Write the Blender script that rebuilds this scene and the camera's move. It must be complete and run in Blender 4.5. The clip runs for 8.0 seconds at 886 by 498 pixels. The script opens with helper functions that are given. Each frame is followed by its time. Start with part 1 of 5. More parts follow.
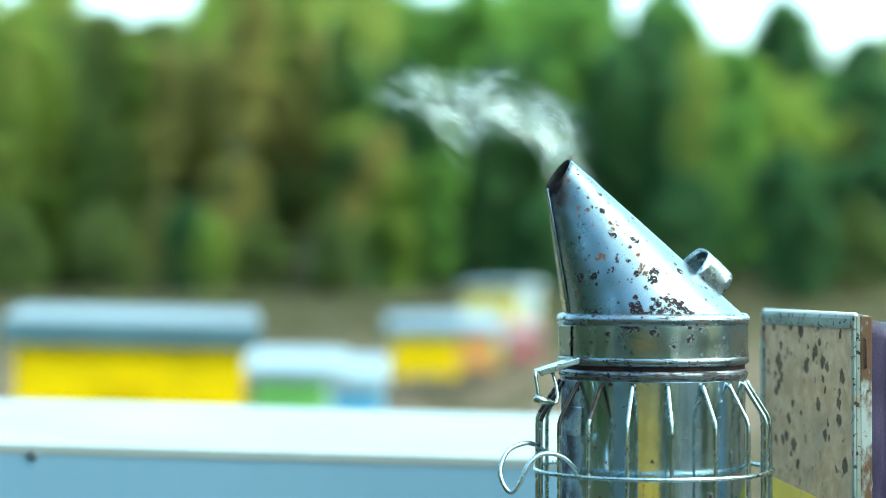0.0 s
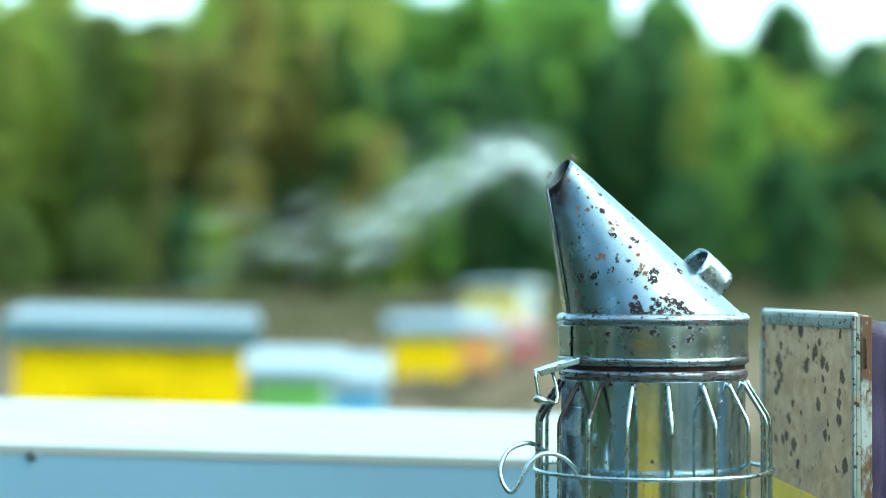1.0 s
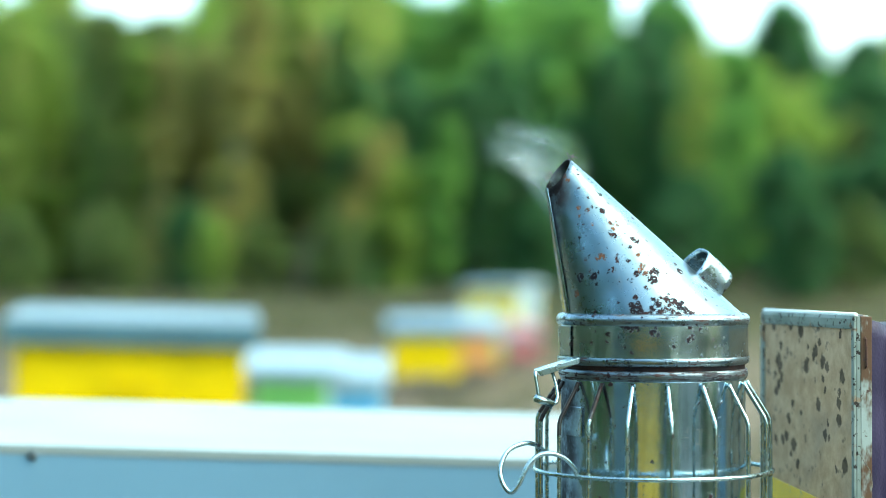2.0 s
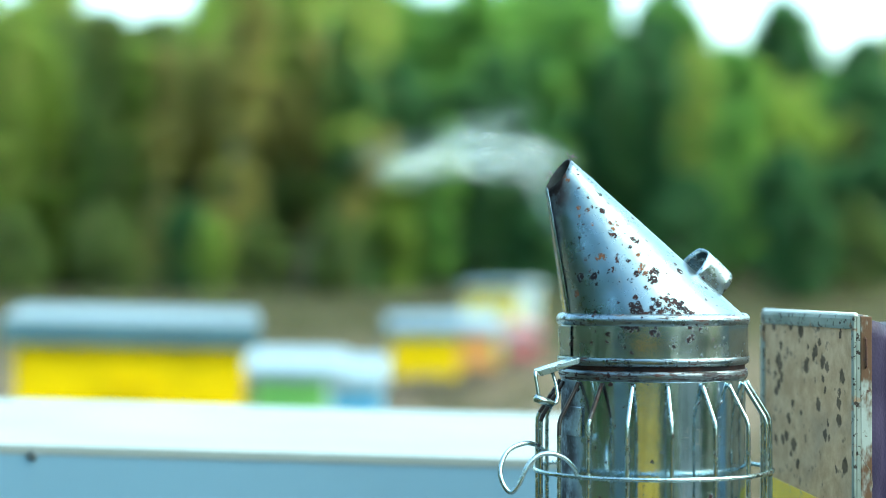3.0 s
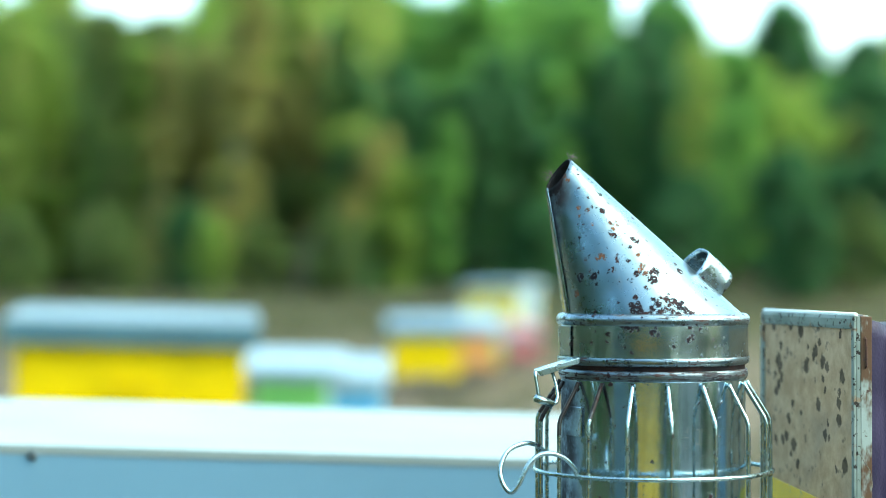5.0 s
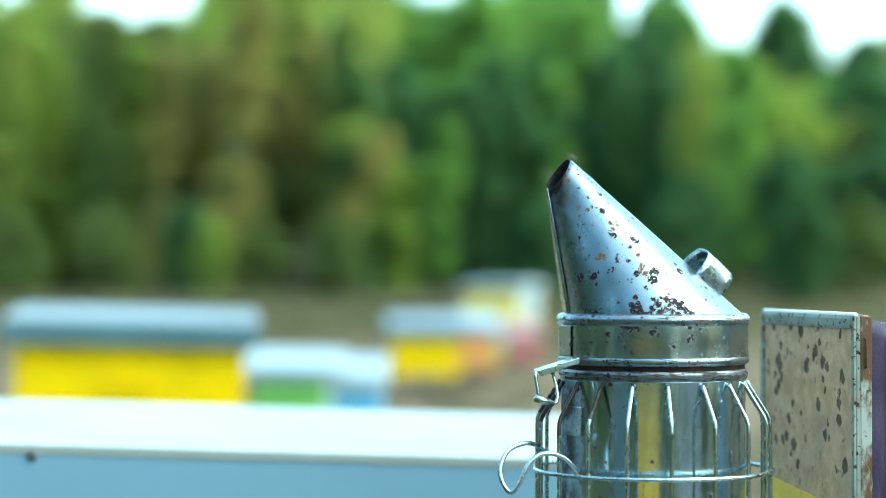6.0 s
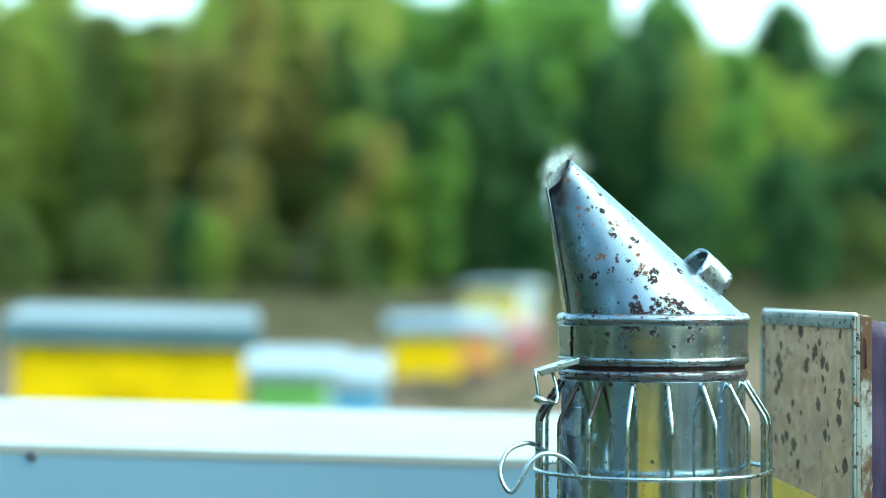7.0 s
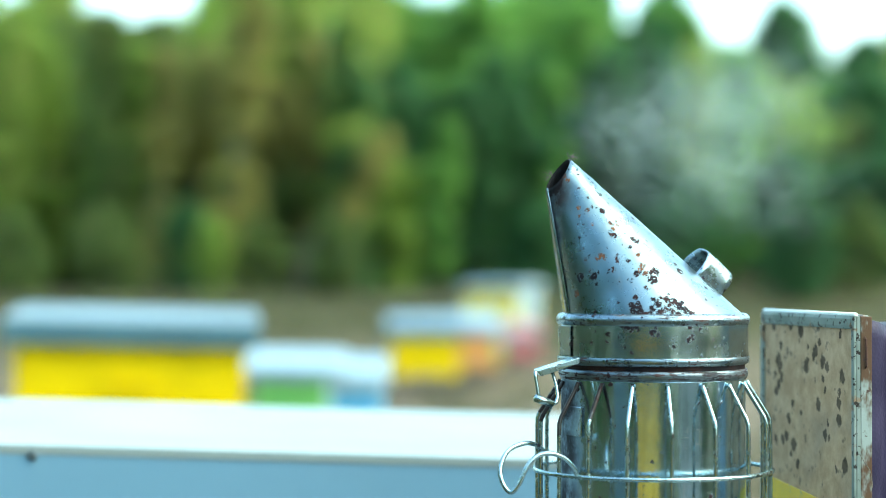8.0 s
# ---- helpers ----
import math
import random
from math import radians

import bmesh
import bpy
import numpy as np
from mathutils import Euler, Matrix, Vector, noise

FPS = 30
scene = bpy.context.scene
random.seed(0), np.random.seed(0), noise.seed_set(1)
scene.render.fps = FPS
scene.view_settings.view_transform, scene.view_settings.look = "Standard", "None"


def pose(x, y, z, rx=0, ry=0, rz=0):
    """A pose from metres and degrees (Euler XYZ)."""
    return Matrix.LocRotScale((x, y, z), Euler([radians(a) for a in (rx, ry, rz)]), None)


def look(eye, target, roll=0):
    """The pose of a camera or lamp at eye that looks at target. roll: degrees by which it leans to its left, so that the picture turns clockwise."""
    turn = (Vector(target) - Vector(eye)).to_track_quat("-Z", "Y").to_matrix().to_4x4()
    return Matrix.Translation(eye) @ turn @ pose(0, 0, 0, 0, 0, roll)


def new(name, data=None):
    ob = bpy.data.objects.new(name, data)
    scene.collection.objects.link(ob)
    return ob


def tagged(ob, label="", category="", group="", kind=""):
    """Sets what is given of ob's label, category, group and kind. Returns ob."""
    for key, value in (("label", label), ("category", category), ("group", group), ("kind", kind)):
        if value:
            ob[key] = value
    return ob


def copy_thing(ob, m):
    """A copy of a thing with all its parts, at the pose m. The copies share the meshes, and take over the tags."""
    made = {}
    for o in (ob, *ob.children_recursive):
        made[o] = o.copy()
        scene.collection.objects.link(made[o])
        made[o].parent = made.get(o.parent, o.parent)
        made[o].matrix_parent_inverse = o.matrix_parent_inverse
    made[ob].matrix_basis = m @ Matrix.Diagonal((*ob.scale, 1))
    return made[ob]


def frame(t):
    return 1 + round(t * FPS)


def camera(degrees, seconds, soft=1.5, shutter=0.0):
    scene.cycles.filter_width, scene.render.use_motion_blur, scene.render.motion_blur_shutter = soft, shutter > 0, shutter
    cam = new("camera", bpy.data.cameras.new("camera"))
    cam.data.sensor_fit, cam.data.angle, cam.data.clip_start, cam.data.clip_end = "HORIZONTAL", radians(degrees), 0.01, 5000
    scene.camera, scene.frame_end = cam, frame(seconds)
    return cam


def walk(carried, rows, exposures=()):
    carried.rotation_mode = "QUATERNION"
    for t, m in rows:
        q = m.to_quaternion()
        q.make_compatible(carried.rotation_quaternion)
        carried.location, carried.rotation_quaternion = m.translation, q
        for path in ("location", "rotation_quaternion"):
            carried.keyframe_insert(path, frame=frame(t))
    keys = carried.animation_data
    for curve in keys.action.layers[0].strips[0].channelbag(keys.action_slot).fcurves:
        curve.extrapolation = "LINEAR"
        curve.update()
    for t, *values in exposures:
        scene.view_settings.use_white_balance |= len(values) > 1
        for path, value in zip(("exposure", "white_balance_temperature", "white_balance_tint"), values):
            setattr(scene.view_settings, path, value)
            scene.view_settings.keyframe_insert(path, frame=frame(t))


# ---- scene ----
cam = camera(24.0, 8.0, soft=0.9, shutter=0.25)
EYE_Z = 0.80
walk(cam, [(0.0, pose(0, 0, EYE_Z, 90.64, 0, 0)), (8.0, pose(0, 0, EYE_Z, 90.64, 0, 0))],
     [(0.0, 2.57, 6400, -18), (8.0, 2.57, 6400, -18)])
scene.cycles.transparent_max_bounces = 48
cam.data.dof.use_dof = True
cam.data.dof.focus_distance = 1.098
cam.data.dof.aperture_fstop = 4.7

# ---- light ----
SUN_UP, SUN_TURN = 50.0, 104.0
world = bpy.data.worlds.new("world")
scene.world = world
world.use_nodes = True
sky = world.node_tree.nodes.new("ShaderNodeTexSky")
sky.sky_type, sky.sun_disc = "NISHITA", False
sky.sun_elevation, sky.sun_rotation = radians(SUN_UP), radians(SUN_TURN)
sky.air_density, sky.dust_density = 1.0, 2.6
back = world.node_tree.nodes["Background"]
back.inputs["Strength"].default_value = 0.15
world.node_tree.links.new(sky.outputs[0], back.inputs["Color"])
sun = bpy.data.lights.new("sun", "SUN")
sun.energy, sun.angle, sun.color = 0.36, radians(110), (1.0, 0.97, 0.92)
sun_way = Vector((math.sin(radians(SUN_TURN)), math.cos(radians(SUN_TURN)), math.tan(radians(SUN_UP))))
new("sun", sun).matrix_basis = look(sun_way * 30, (0, 0, 0))


# ---- materials ----
class Graph:
    """A node material under construction."""

    def __init__(self, name):
        self.mat = bpy.data.materials.new(name)
        self.mat.use_nodes = True
        self.tree = self.mat.node_tree
        self.bsdf = self.tree.nodes["Principled BSDF"]

    def node(self, kind, **values):
        n = self.tree.nodes.new(kind)
        for key, value in values.items():
            if key in n.inputs:
                self.put(n.inputs[key], value)
        return n

    def put(self, socket, value):
        if isinstance(value, bpy.types.NodeSocket):
            self.tree.links.new(value, socket)
        else:
            socket.default_value = value

    def coords(self, which="Object", stretch=(1, 1, 1)):
        c = self.tree.nodes.new("ShaderNodeTexCoord").outputs[which]
        m = self.tree.nodes.new("ShaderNodeMapping")
        m.inputs["Scale"].default_value = stretch
        self.tree.links.new(c, m.inputs["Vector"])
        return m.outputs[0]

    def noise(self, scale, detail=4.0, rough=0.55, stretch=(1, 1, 1), which="Object"):
        n = self.node("ShaderNodeTexNoise", Scale=scale, Detail=detail, Roughness=rough)
        self.tree.links.new(self.coords(which, stretch), n.inputs["Vector"])
        return n.outputs["Fac"]

    def ramp(self, fac, lo, hi, a=0.0, b=1.0):
        n = self.tree.nodes.new("ShaderNodeMapRange")
        n.interpolation_type = "SMOOTHSTEP"
        for i, v in enumerate((fac, lo, hi, a, b)):
            self.put(n.inputs[i], v)
        return n.outputs[0]

    def math(self, op, a, b=0.0, clamp=False):
        n = self.tree.nodes.new("ShaderNodeMath")
        n.operation, n.use_clamp = op, clamp
        self.put(n.inputs[0], a), self.put(n.inputs[1], b)
        return n.outputs[0]

    def mix(self, fac, a, b):
        n = self.tree.nodes.new("ShaderNodeMix")
        n.data_type = "RGBA"
        for i, v in ((0, fac), (6, a), (7, b)):
            self.put(n.inputs[i], (*v, 1) if isinstance(v, tuple) and len(v) == 3 else v)
        return n.outputs[2]

    def vec(self, op, a, b=(0, 0, 0), scale=1.0):
        n = self.tree.nodes.new("ShaderNodeVectorMath")
        n.operation = op
        self.put(n.inputs[0], a), self.put(n.inputs[1], b)
        if op == "SCALE":
            n.inputs["Scale"].default_value = scale
        return n.outputs["Value" if op == "DISTANCE" else "Vector"]

    def spot(self, at, reach):
        """1 at a place of the object's own space, falling to 0 at the reach."""
        d = self.tree.nodes.new("ShaderNodeVectorMath")
        d.operation = "DISTANCE"
        self.tree.links.new(self.coords(), d.inputs[0])
        d.inputs[1].default_value = at
        return self.ramp(d.outputs["Value"], 0.0, reach, 1.0, 0.0)

    def bump(self, height, strength=0.3, distance=0.001):
        b = self.node("ShaderNodeBump", Strength=strength, Distance=distance, Height=height)
        self.tree.links.new(b.outputs[0], self.bsdf.inputs["Normal"])

    def set(self, **values):
        names = dict(color="Base Color", rough="Roughness", metal="Metallic")
        for key, value in values.items():
            if isinstance(value, tuple) and len(value) == 3:
                value = (*value, 1)
            self.put(self.bsdf.inputs[names[key]], value)
        return self


def painted(name, color, worn=(0.25, 0.2, 0.14), wear=0.62, rough=0.5, scale=6.0):
    """Weathered paint on wood: blotches, worn flecks, brush relief."""
    g = Graph(name)
    blot = g.noise(scale, 5)
    fleck = g.noise(scale * 9, 6, 0.65)
    shade = g.mix(g.ramp(blot, 0.3, 0.75), tuple(c * 0.82 for c in color), color)
    g.set(color=g.mix(g.ramp(fleck, wear, wear + 0.06), shade, worn), rough=rough)
    g.bump(fleck, 0.25, 0.001)
    return g.mat


def wood(name, dark, light, along=(1, 12, 12), scale=5.0):
    g = Graph(name)
    grain = g.noise(scale, 6, 0.6, along)
    stain = g.noise(3.0, 4)
    c = g.mix(g.ramp(grain, 0.35, 0.65), dark, light)
    g.set(color=g.mix(g.ramp(stain, 0.5, 0.8, 0, 0.6), c, tuple(v * 0.5 for v in dark)), rough=0.75)
    g.bump(grain, 0.4, 0.001)
    return g.mat


def tin(name, flecks=(), brown=(), base=(0.62, 0.66, 0.66), rough=0.24, amount=-0.3, patina=0.5, specks=0.3, scratches=0.0, soot=None, dark_patches=(), bands=0.0):
    """Worn tinplate: rust flecks at given places (x, y, z, reach in millimetres), scattered specks, grime; bands are sooty streaks round a rim."""
    g = Graph(name)
    cloud = g.noise(22, 5, 0.6)
    fine = g.noise(420, 5, 0.65)
    patch = g.noise(190, 6, 0.68)
    streak = g.noise(60, 4, 0.5, (3, 3, 0.25))
    grime = g.noise(90, 6, 0.7)
    wild = g.node("ShaderNodeTexNoise", Scale=800.0, Detail=6.0, Roughness=0.78)
    g.tree.links.new(g.coords(), wild.inputs["Vector"])
    ragged = g.vec("ADD", g.coords(), g.vec("SCALE", g.vec("SUBTRACT", wild.outputs["Color"], (0.5, 0.5, 0.5)), scale=0.0050))
    lace = g.ramp(g.noise(760, 4, 0.6), 0.38, 0.46)

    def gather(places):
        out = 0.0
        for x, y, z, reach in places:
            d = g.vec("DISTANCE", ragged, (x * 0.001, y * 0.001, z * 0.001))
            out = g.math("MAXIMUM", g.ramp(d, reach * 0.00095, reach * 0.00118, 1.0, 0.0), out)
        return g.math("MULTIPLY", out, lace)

    def scatter(scale, share, size):
        cells = g.node("ShaderNodeTexVoronoi", Scale=scale, Vector=ragged)
        pick = g.node("ShaderNodeSeparateXYZ", Vector=cells.outputs["Color"])
        wide = g.math("MULTIPLY", g.math("MULTIPLY", g.math("GREATER_THAN", pick.outputs[0], 1.0 - share), g.math("POWER", pick.outputs[1], 1.6)), size)
        return g.math("LESS_THAN", cells.outputs["Distance"], wide)

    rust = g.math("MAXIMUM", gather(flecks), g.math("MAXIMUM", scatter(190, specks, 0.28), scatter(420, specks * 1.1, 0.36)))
    rust = g.math("MAXIMUM", rust, g.math("ADD", g.ramp(patch, 0.68 - amount, 0.71 - amount), g.ramp(fine, 0.71 - amount, 0.74 - amount), True))
    tone = g.mix(g.ramp(g.noise(150, 3), 0.40, 0.7), (0.010, 0.007, 0.011), (0.040, 0.017, 0.015))
    clean = g.mix(g.ramp(cloud, 0.38, 0.7, 0.0, patina), base, (base[0] * 0.5, base[1] * 0.57, base[2] * 0.52))
    clean = g.mix(g.ramp(streak, 0.5, 0.72, 0, 0.4), clean, (0.22, 0.25, 0.25))
    clean = g.mix(g.ramp(grime, 0.52, 0.78, 0, 0.4), clean, (0.20, 0.21, 0.19))
    if scratches:
        line = g.noise(700, 2, 0.5, (1, 1, 0.03))
        clean = g.mix(g.ramp(line, 0.62, 0.70, 0, scratches), clean, (0.8, 0.84, 0.84))
        cross = g.math("MAXIMUM", g.ramp(g.noise(500, 2, 0.5, (1, 1, 0.12)), 0.60, 0.66), g.ramp(g.noise(500, 2, 0.5, (0.12, 0.12, 1)), 0.60, 0.66))
        clean = g.mix(g.math("MULTIPLY", cross, g.ramp(g.spot((0.018, -0.0466, 0.1386), 0.013), 0.2, 0.7, 0, 0.8)), clean, (0.85, 0.92, 0.92))
    dull = rough
    if bands:
        soiled = g.ramp(g.math("ADD", g.noise(80, 6, 0.65, (1, 1, 11)), g.math("MULTIPLY", g.math("SUBTRACT", fine, 0.5), 0.3)), 0.62 - bands, 0.70 - bands)
        tone = g.mix(g.math("MULTIPLY", soiled, g.ramp(g.noise(45, 5), 0.45, 0.62)), tone, (0.075, 0.030, 0.018))
        rust = g.math("MAXIMUM", rust, g.math("MULTIPLY", soiled, 0.9))
    # soft dark brown patches at given places
    for at, reach in dark_patches:
        dark = g.math("MULTIPLY", g.ramp(g.spot(at, reach), 0.05, 0.85), g.ramp(grime, 0.3, 0.55, 0.55, 1.0))
        tone = g.mix(g.math("MULTIPLY", dark, 0.8), tone, (0.022, 0.015, 0.013))
        rust = g.math("MAXIMUM", rust, g.math("MULTIPLY", dark, 0.95))
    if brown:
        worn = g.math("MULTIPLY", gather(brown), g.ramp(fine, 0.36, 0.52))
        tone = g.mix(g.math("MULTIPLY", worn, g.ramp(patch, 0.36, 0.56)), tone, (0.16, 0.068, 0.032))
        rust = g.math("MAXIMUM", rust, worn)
    if soot:
        black = g.math("MULTIPLY", g.spot(*soot), g.ramp(grime, 0.25, 0.55, 0.55, 1.0))
        rust = g.math("ADD", rust, g.ramp(black, 0.10, 0.4, 0, 0.95), True)
        tone = g.mix(g.ramp(black, 0.1, 0.4), tone, (0.007, 0.006, 0.006))
    g.bsdf.inputs["Specular IOR Level"].default_value = 0.15
    g.set(color=g.mix(rust, clean, tone), metal=g.ramp(rust, 0, 1, 1.0, 0.0),
          rough=g.math("ADD", g.ramp(rust, 0, 1, dull, 0.75), g.ramp(grime, 0.3, 0.8, -0.05, 0.08)))
    g.bump(g.math("ADD", g.math("MULTIPLY", rust, 0.5), g.math("MULTIPLY", fine, 0.3)), 0.3, 0.0005)
    return g.mat


def leafy(name, dark, light, dry=(0.25, 0.19, 0.07), part_dry=0.1):
    g = Graph(name)
    geo = g.tree.nodes.new("ShaderNodeNewGeometry").outputs["Random Per Island"]
    dapple = g.noise(3.6, 3, 0.6)
    fade = g.noise(2.2, 3, 0.6)
    c = g.mix(geo, dark, light)
    # dappled shade, then dappled light, mixed into the leaf colour
    c = g.mix(g.ramp(dapple, 0.34, 0.48, 0.4, 0.0), c, tuple(v * 0.7 for v in dark))
    c = g.mix(g.ramp(dapple, 0.52, 0.66, 0, 0.7), c, tuple(min(1.0, v * 1.12) for v in light))
    c = g.mix(g.ramp(fade, 0.56, 0.68, 0, 5.0 * part_dry), c, dry)
    c = g.mix(g.ramp(geo, 1.0 - part_dry, 1.0 - part_dry + 0.02), c, dry)
    g.set(color=c, rough=0.55)
    thin = g.node("ShaderNodeBsdfTranslucent", Color=c)
    m = g.node("ShaderNodeMixShader")
    m.inputs[0].default_value = 0.58
    g.tree.links.new(g.bsdf.outputs[0], m.inputs[1])
    g.tree.links.new(thin.outputs[0], m.inputs[2])
    g.tree.links.new(m.outputs[0], g.tree.nodes["Material Output"].inputs["Surface"])
    return g.mat


NOZZLE = (0.0622, 1.125, 0.853)


def smoke_material():
    """Thin smoke: white scattering veils, ragged, thinning away from the nozzle."""
    g = Graph("smoke")
    uv = g.tree.nodes.new("ShaderNodeTexCoord").outputs["UV"]
    sep = g.node("ShaderNodeSeparateXYZ", Vector=uv)
    u, v = sep.outputs[0], sep.outputs[1]
    ends = g.math("MULTIPLY", g.ramp(u, 0.0, 0.35), g.ramp(u, 1.0, 0.55))
    sides = g.math("MULTIPLY", g.ramp(v, 0.0, 0.5), g.ramp(v, 1.0, 0.5))
    info = g.tree.nodes.new("ShaderNodeObjectInfo").outputs["Random"]
    n = g.node("ShaderNodeTexNoise", Scale=1.0, Detail=5.0, Roughness=0.6, Distortion=0.6)
    n.noise_dimensions = "4D"
    g.put(n.inputs["W"], g.math("MULTIPLY", info, 40.0))
    g.tree.links.new(g.coords("Object", (70, 100, 100)), n.inputs["Vector"])
    soft = g.node("ShaderNodeTexNoise", Scale=1.0, Detail=2.0, Roughness=0.5, Distortion=0.4)
    soft.noise_dimensions = "4D"
    g.put(soft.inputs["W"], g.math("MULTIPLY", info, 23.0))
    g.tree.links.new(g.coords("Object", (22, 40, 40)), soft.inputs["Vector"])
    wisp = g.math("ADD", g.math("MULTIPLY", g.ramp(n.outputs["Fac"], 0.30, 0.75), 0.5), g.math("MULTIPLY", g.ramp(soft.outputs["Fac"], 0.3, 0.7), 0.4))
    pos = g.tree.nodes.new("ShaderNodeNewGeometry").outputs["Position"]
    d = g.tree.nodes.new("ShaderNodeVectorMath")
    d.operation = "DISTANCE"
    g.tree.links.new(pos, d.inputs[0])
    d.inputs[1].default_value = NOZZLE
    away = g.math("POWER", g.ramp(d.outputs["Value"], 0.0, g.node("ShaderNodeSeparateXYZ", Vector=g.tree.nodes.new("ShaderNodeObjectInfo").outputs["Color"]).outputs[2], 1.0, 0.0), 1.5)
    own = g.tree.nodes.new("ShaderNodeObjectInfo")
    thick = g.math("MULTIPLY", own.outputs["Alpha"], g.ramp(d.outputs["Value"], 0.0, g.node("ShaderNodeSeparateXYZ", Vector=own.outputs["Color"]).outputs[0]))
    crisp = g.math("MULTIPLY", g.ramp(n.outputs["Fac"], 0.40, 0.66), g.ramp(soft.outputs["Fac"], 0.34, 0.62, 0.25, 1.0))
    share = g.node("ShaderNodeSeparateXYZ", Vector=own.outputs["Color"]).outputs[1]
    wisp = g.math("ADD", g.math("MULTIPLY", wisp, g.math("SUBTRACT", 1.0, share)), g.math("MULTIPLY", g.math("MULTIPLY", crisp, 1.35), share))
    wisp = g.math("ADD", wisp, 0.08)
    alpha = g.math("MULTIPLY", g.math("MULTIPLY", ends, sides), g.math("MULTIPLY", wisp, away))
    alpha = g.math("MULTIPLY", alpha, thick, True)
    white = (0.82, 0.92, 0.87, 1)
    dif = g.node("ShaderNodeBsdfDiffuse", Color=white)
    tra = g.node("ShaderNodeBsdfTranslucent", Color=white)
    half = g.node("ShaderNodeMixShader")
    g.tree.links.new(dif.outputs[0], half.inputs[1])
    g.tree.links.new(tra.outputs[0], half.inputs[2])
    clear = g.node("ShaderNodeBsdfTransparent")
    m = g.node("ShaderNodeMixShader")
    g.put(m.inputs[0], alpha)
    g.tree.links.new(clear.outputs[0], m.inputs[1])
    g.tree.links.new(half.outputs[0], m.inputs[2])
    g.tree.links.new(m.outputs[0], g.tree.nodes["Material Output"].inputs["Surface"])
    return g.mat


def ground_material():
    g = Graph("dry_ground")
    big = g.noise(0.5, 5)
    fine = g.noise(14, 6, 0.65)
    near = g.node("ShaderNodeSeparateXYZ", Vector=g.coords())
    # unseen near ground darkened for the can's reflection; darker again beyond y 17
    grass = g.math("ADD", g.ramp(big, 0.5, 0.68), g.math("ADD", g.ramp(near.outputs[1], 3.0, 5.0, 1.0, 0.0), g.ramp(near.outputs[1], 17.0, 22.0, 0.0, 1.0)), True)
    c = g.mix(grass, (0.15, 0.12, 0.085), (0.050, 0.048, 0.022))
    g.set(color=g.mix(g.math("MULTIPLY", g.ramp(fine, 0.4, 0.7, 0, 0.35), g.math("SUBTRACT", 1.0, grass)), c, (0.16, 0.135, 0.095)), rough=0.95)
    g.bsdf.inputs["Specular IOR Level"].default_value = 0.06
    g.bump(fine, 0.6, 0.02)
    return g.mat


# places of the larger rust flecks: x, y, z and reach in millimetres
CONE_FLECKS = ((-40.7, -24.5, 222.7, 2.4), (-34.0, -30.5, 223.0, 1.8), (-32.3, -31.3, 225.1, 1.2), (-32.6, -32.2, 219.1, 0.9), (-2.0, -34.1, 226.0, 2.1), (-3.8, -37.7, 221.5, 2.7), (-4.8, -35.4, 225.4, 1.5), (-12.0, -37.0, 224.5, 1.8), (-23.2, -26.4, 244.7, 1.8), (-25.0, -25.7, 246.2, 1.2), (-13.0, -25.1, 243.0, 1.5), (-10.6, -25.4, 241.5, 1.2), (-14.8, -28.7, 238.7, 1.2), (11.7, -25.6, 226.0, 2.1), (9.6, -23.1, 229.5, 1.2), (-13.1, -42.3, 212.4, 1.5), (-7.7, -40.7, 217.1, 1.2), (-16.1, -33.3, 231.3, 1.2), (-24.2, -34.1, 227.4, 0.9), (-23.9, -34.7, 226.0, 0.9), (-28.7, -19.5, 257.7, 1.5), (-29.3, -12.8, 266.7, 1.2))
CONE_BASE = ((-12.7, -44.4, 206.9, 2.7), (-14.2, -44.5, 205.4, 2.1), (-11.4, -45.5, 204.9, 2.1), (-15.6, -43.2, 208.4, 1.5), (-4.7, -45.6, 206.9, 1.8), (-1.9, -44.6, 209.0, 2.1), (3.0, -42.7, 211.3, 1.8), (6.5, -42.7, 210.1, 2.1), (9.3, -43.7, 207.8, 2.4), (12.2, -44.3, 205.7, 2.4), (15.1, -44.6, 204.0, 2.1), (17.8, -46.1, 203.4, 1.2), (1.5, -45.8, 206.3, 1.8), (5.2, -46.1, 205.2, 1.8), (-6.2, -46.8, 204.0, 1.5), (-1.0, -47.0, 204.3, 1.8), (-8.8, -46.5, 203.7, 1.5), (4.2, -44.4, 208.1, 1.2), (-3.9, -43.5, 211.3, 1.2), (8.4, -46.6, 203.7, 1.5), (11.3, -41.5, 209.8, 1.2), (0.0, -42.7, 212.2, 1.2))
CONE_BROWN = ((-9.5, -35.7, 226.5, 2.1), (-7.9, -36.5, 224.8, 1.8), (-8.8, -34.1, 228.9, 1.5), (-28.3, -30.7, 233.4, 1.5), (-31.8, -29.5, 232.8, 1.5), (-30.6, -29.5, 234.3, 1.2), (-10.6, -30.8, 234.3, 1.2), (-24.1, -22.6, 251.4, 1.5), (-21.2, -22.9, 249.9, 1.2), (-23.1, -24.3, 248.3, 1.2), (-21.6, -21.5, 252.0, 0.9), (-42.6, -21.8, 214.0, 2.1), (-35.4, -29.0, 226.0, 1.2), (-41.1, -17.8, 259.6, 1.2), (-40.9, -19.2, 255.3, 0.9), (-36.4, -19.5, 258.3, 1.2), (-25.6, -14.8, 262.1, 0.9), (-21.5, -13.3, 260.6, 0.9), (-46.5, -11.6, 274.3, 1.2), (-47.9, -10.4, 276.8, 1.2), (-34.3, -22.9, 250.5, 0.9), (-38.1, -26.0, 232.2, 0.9))
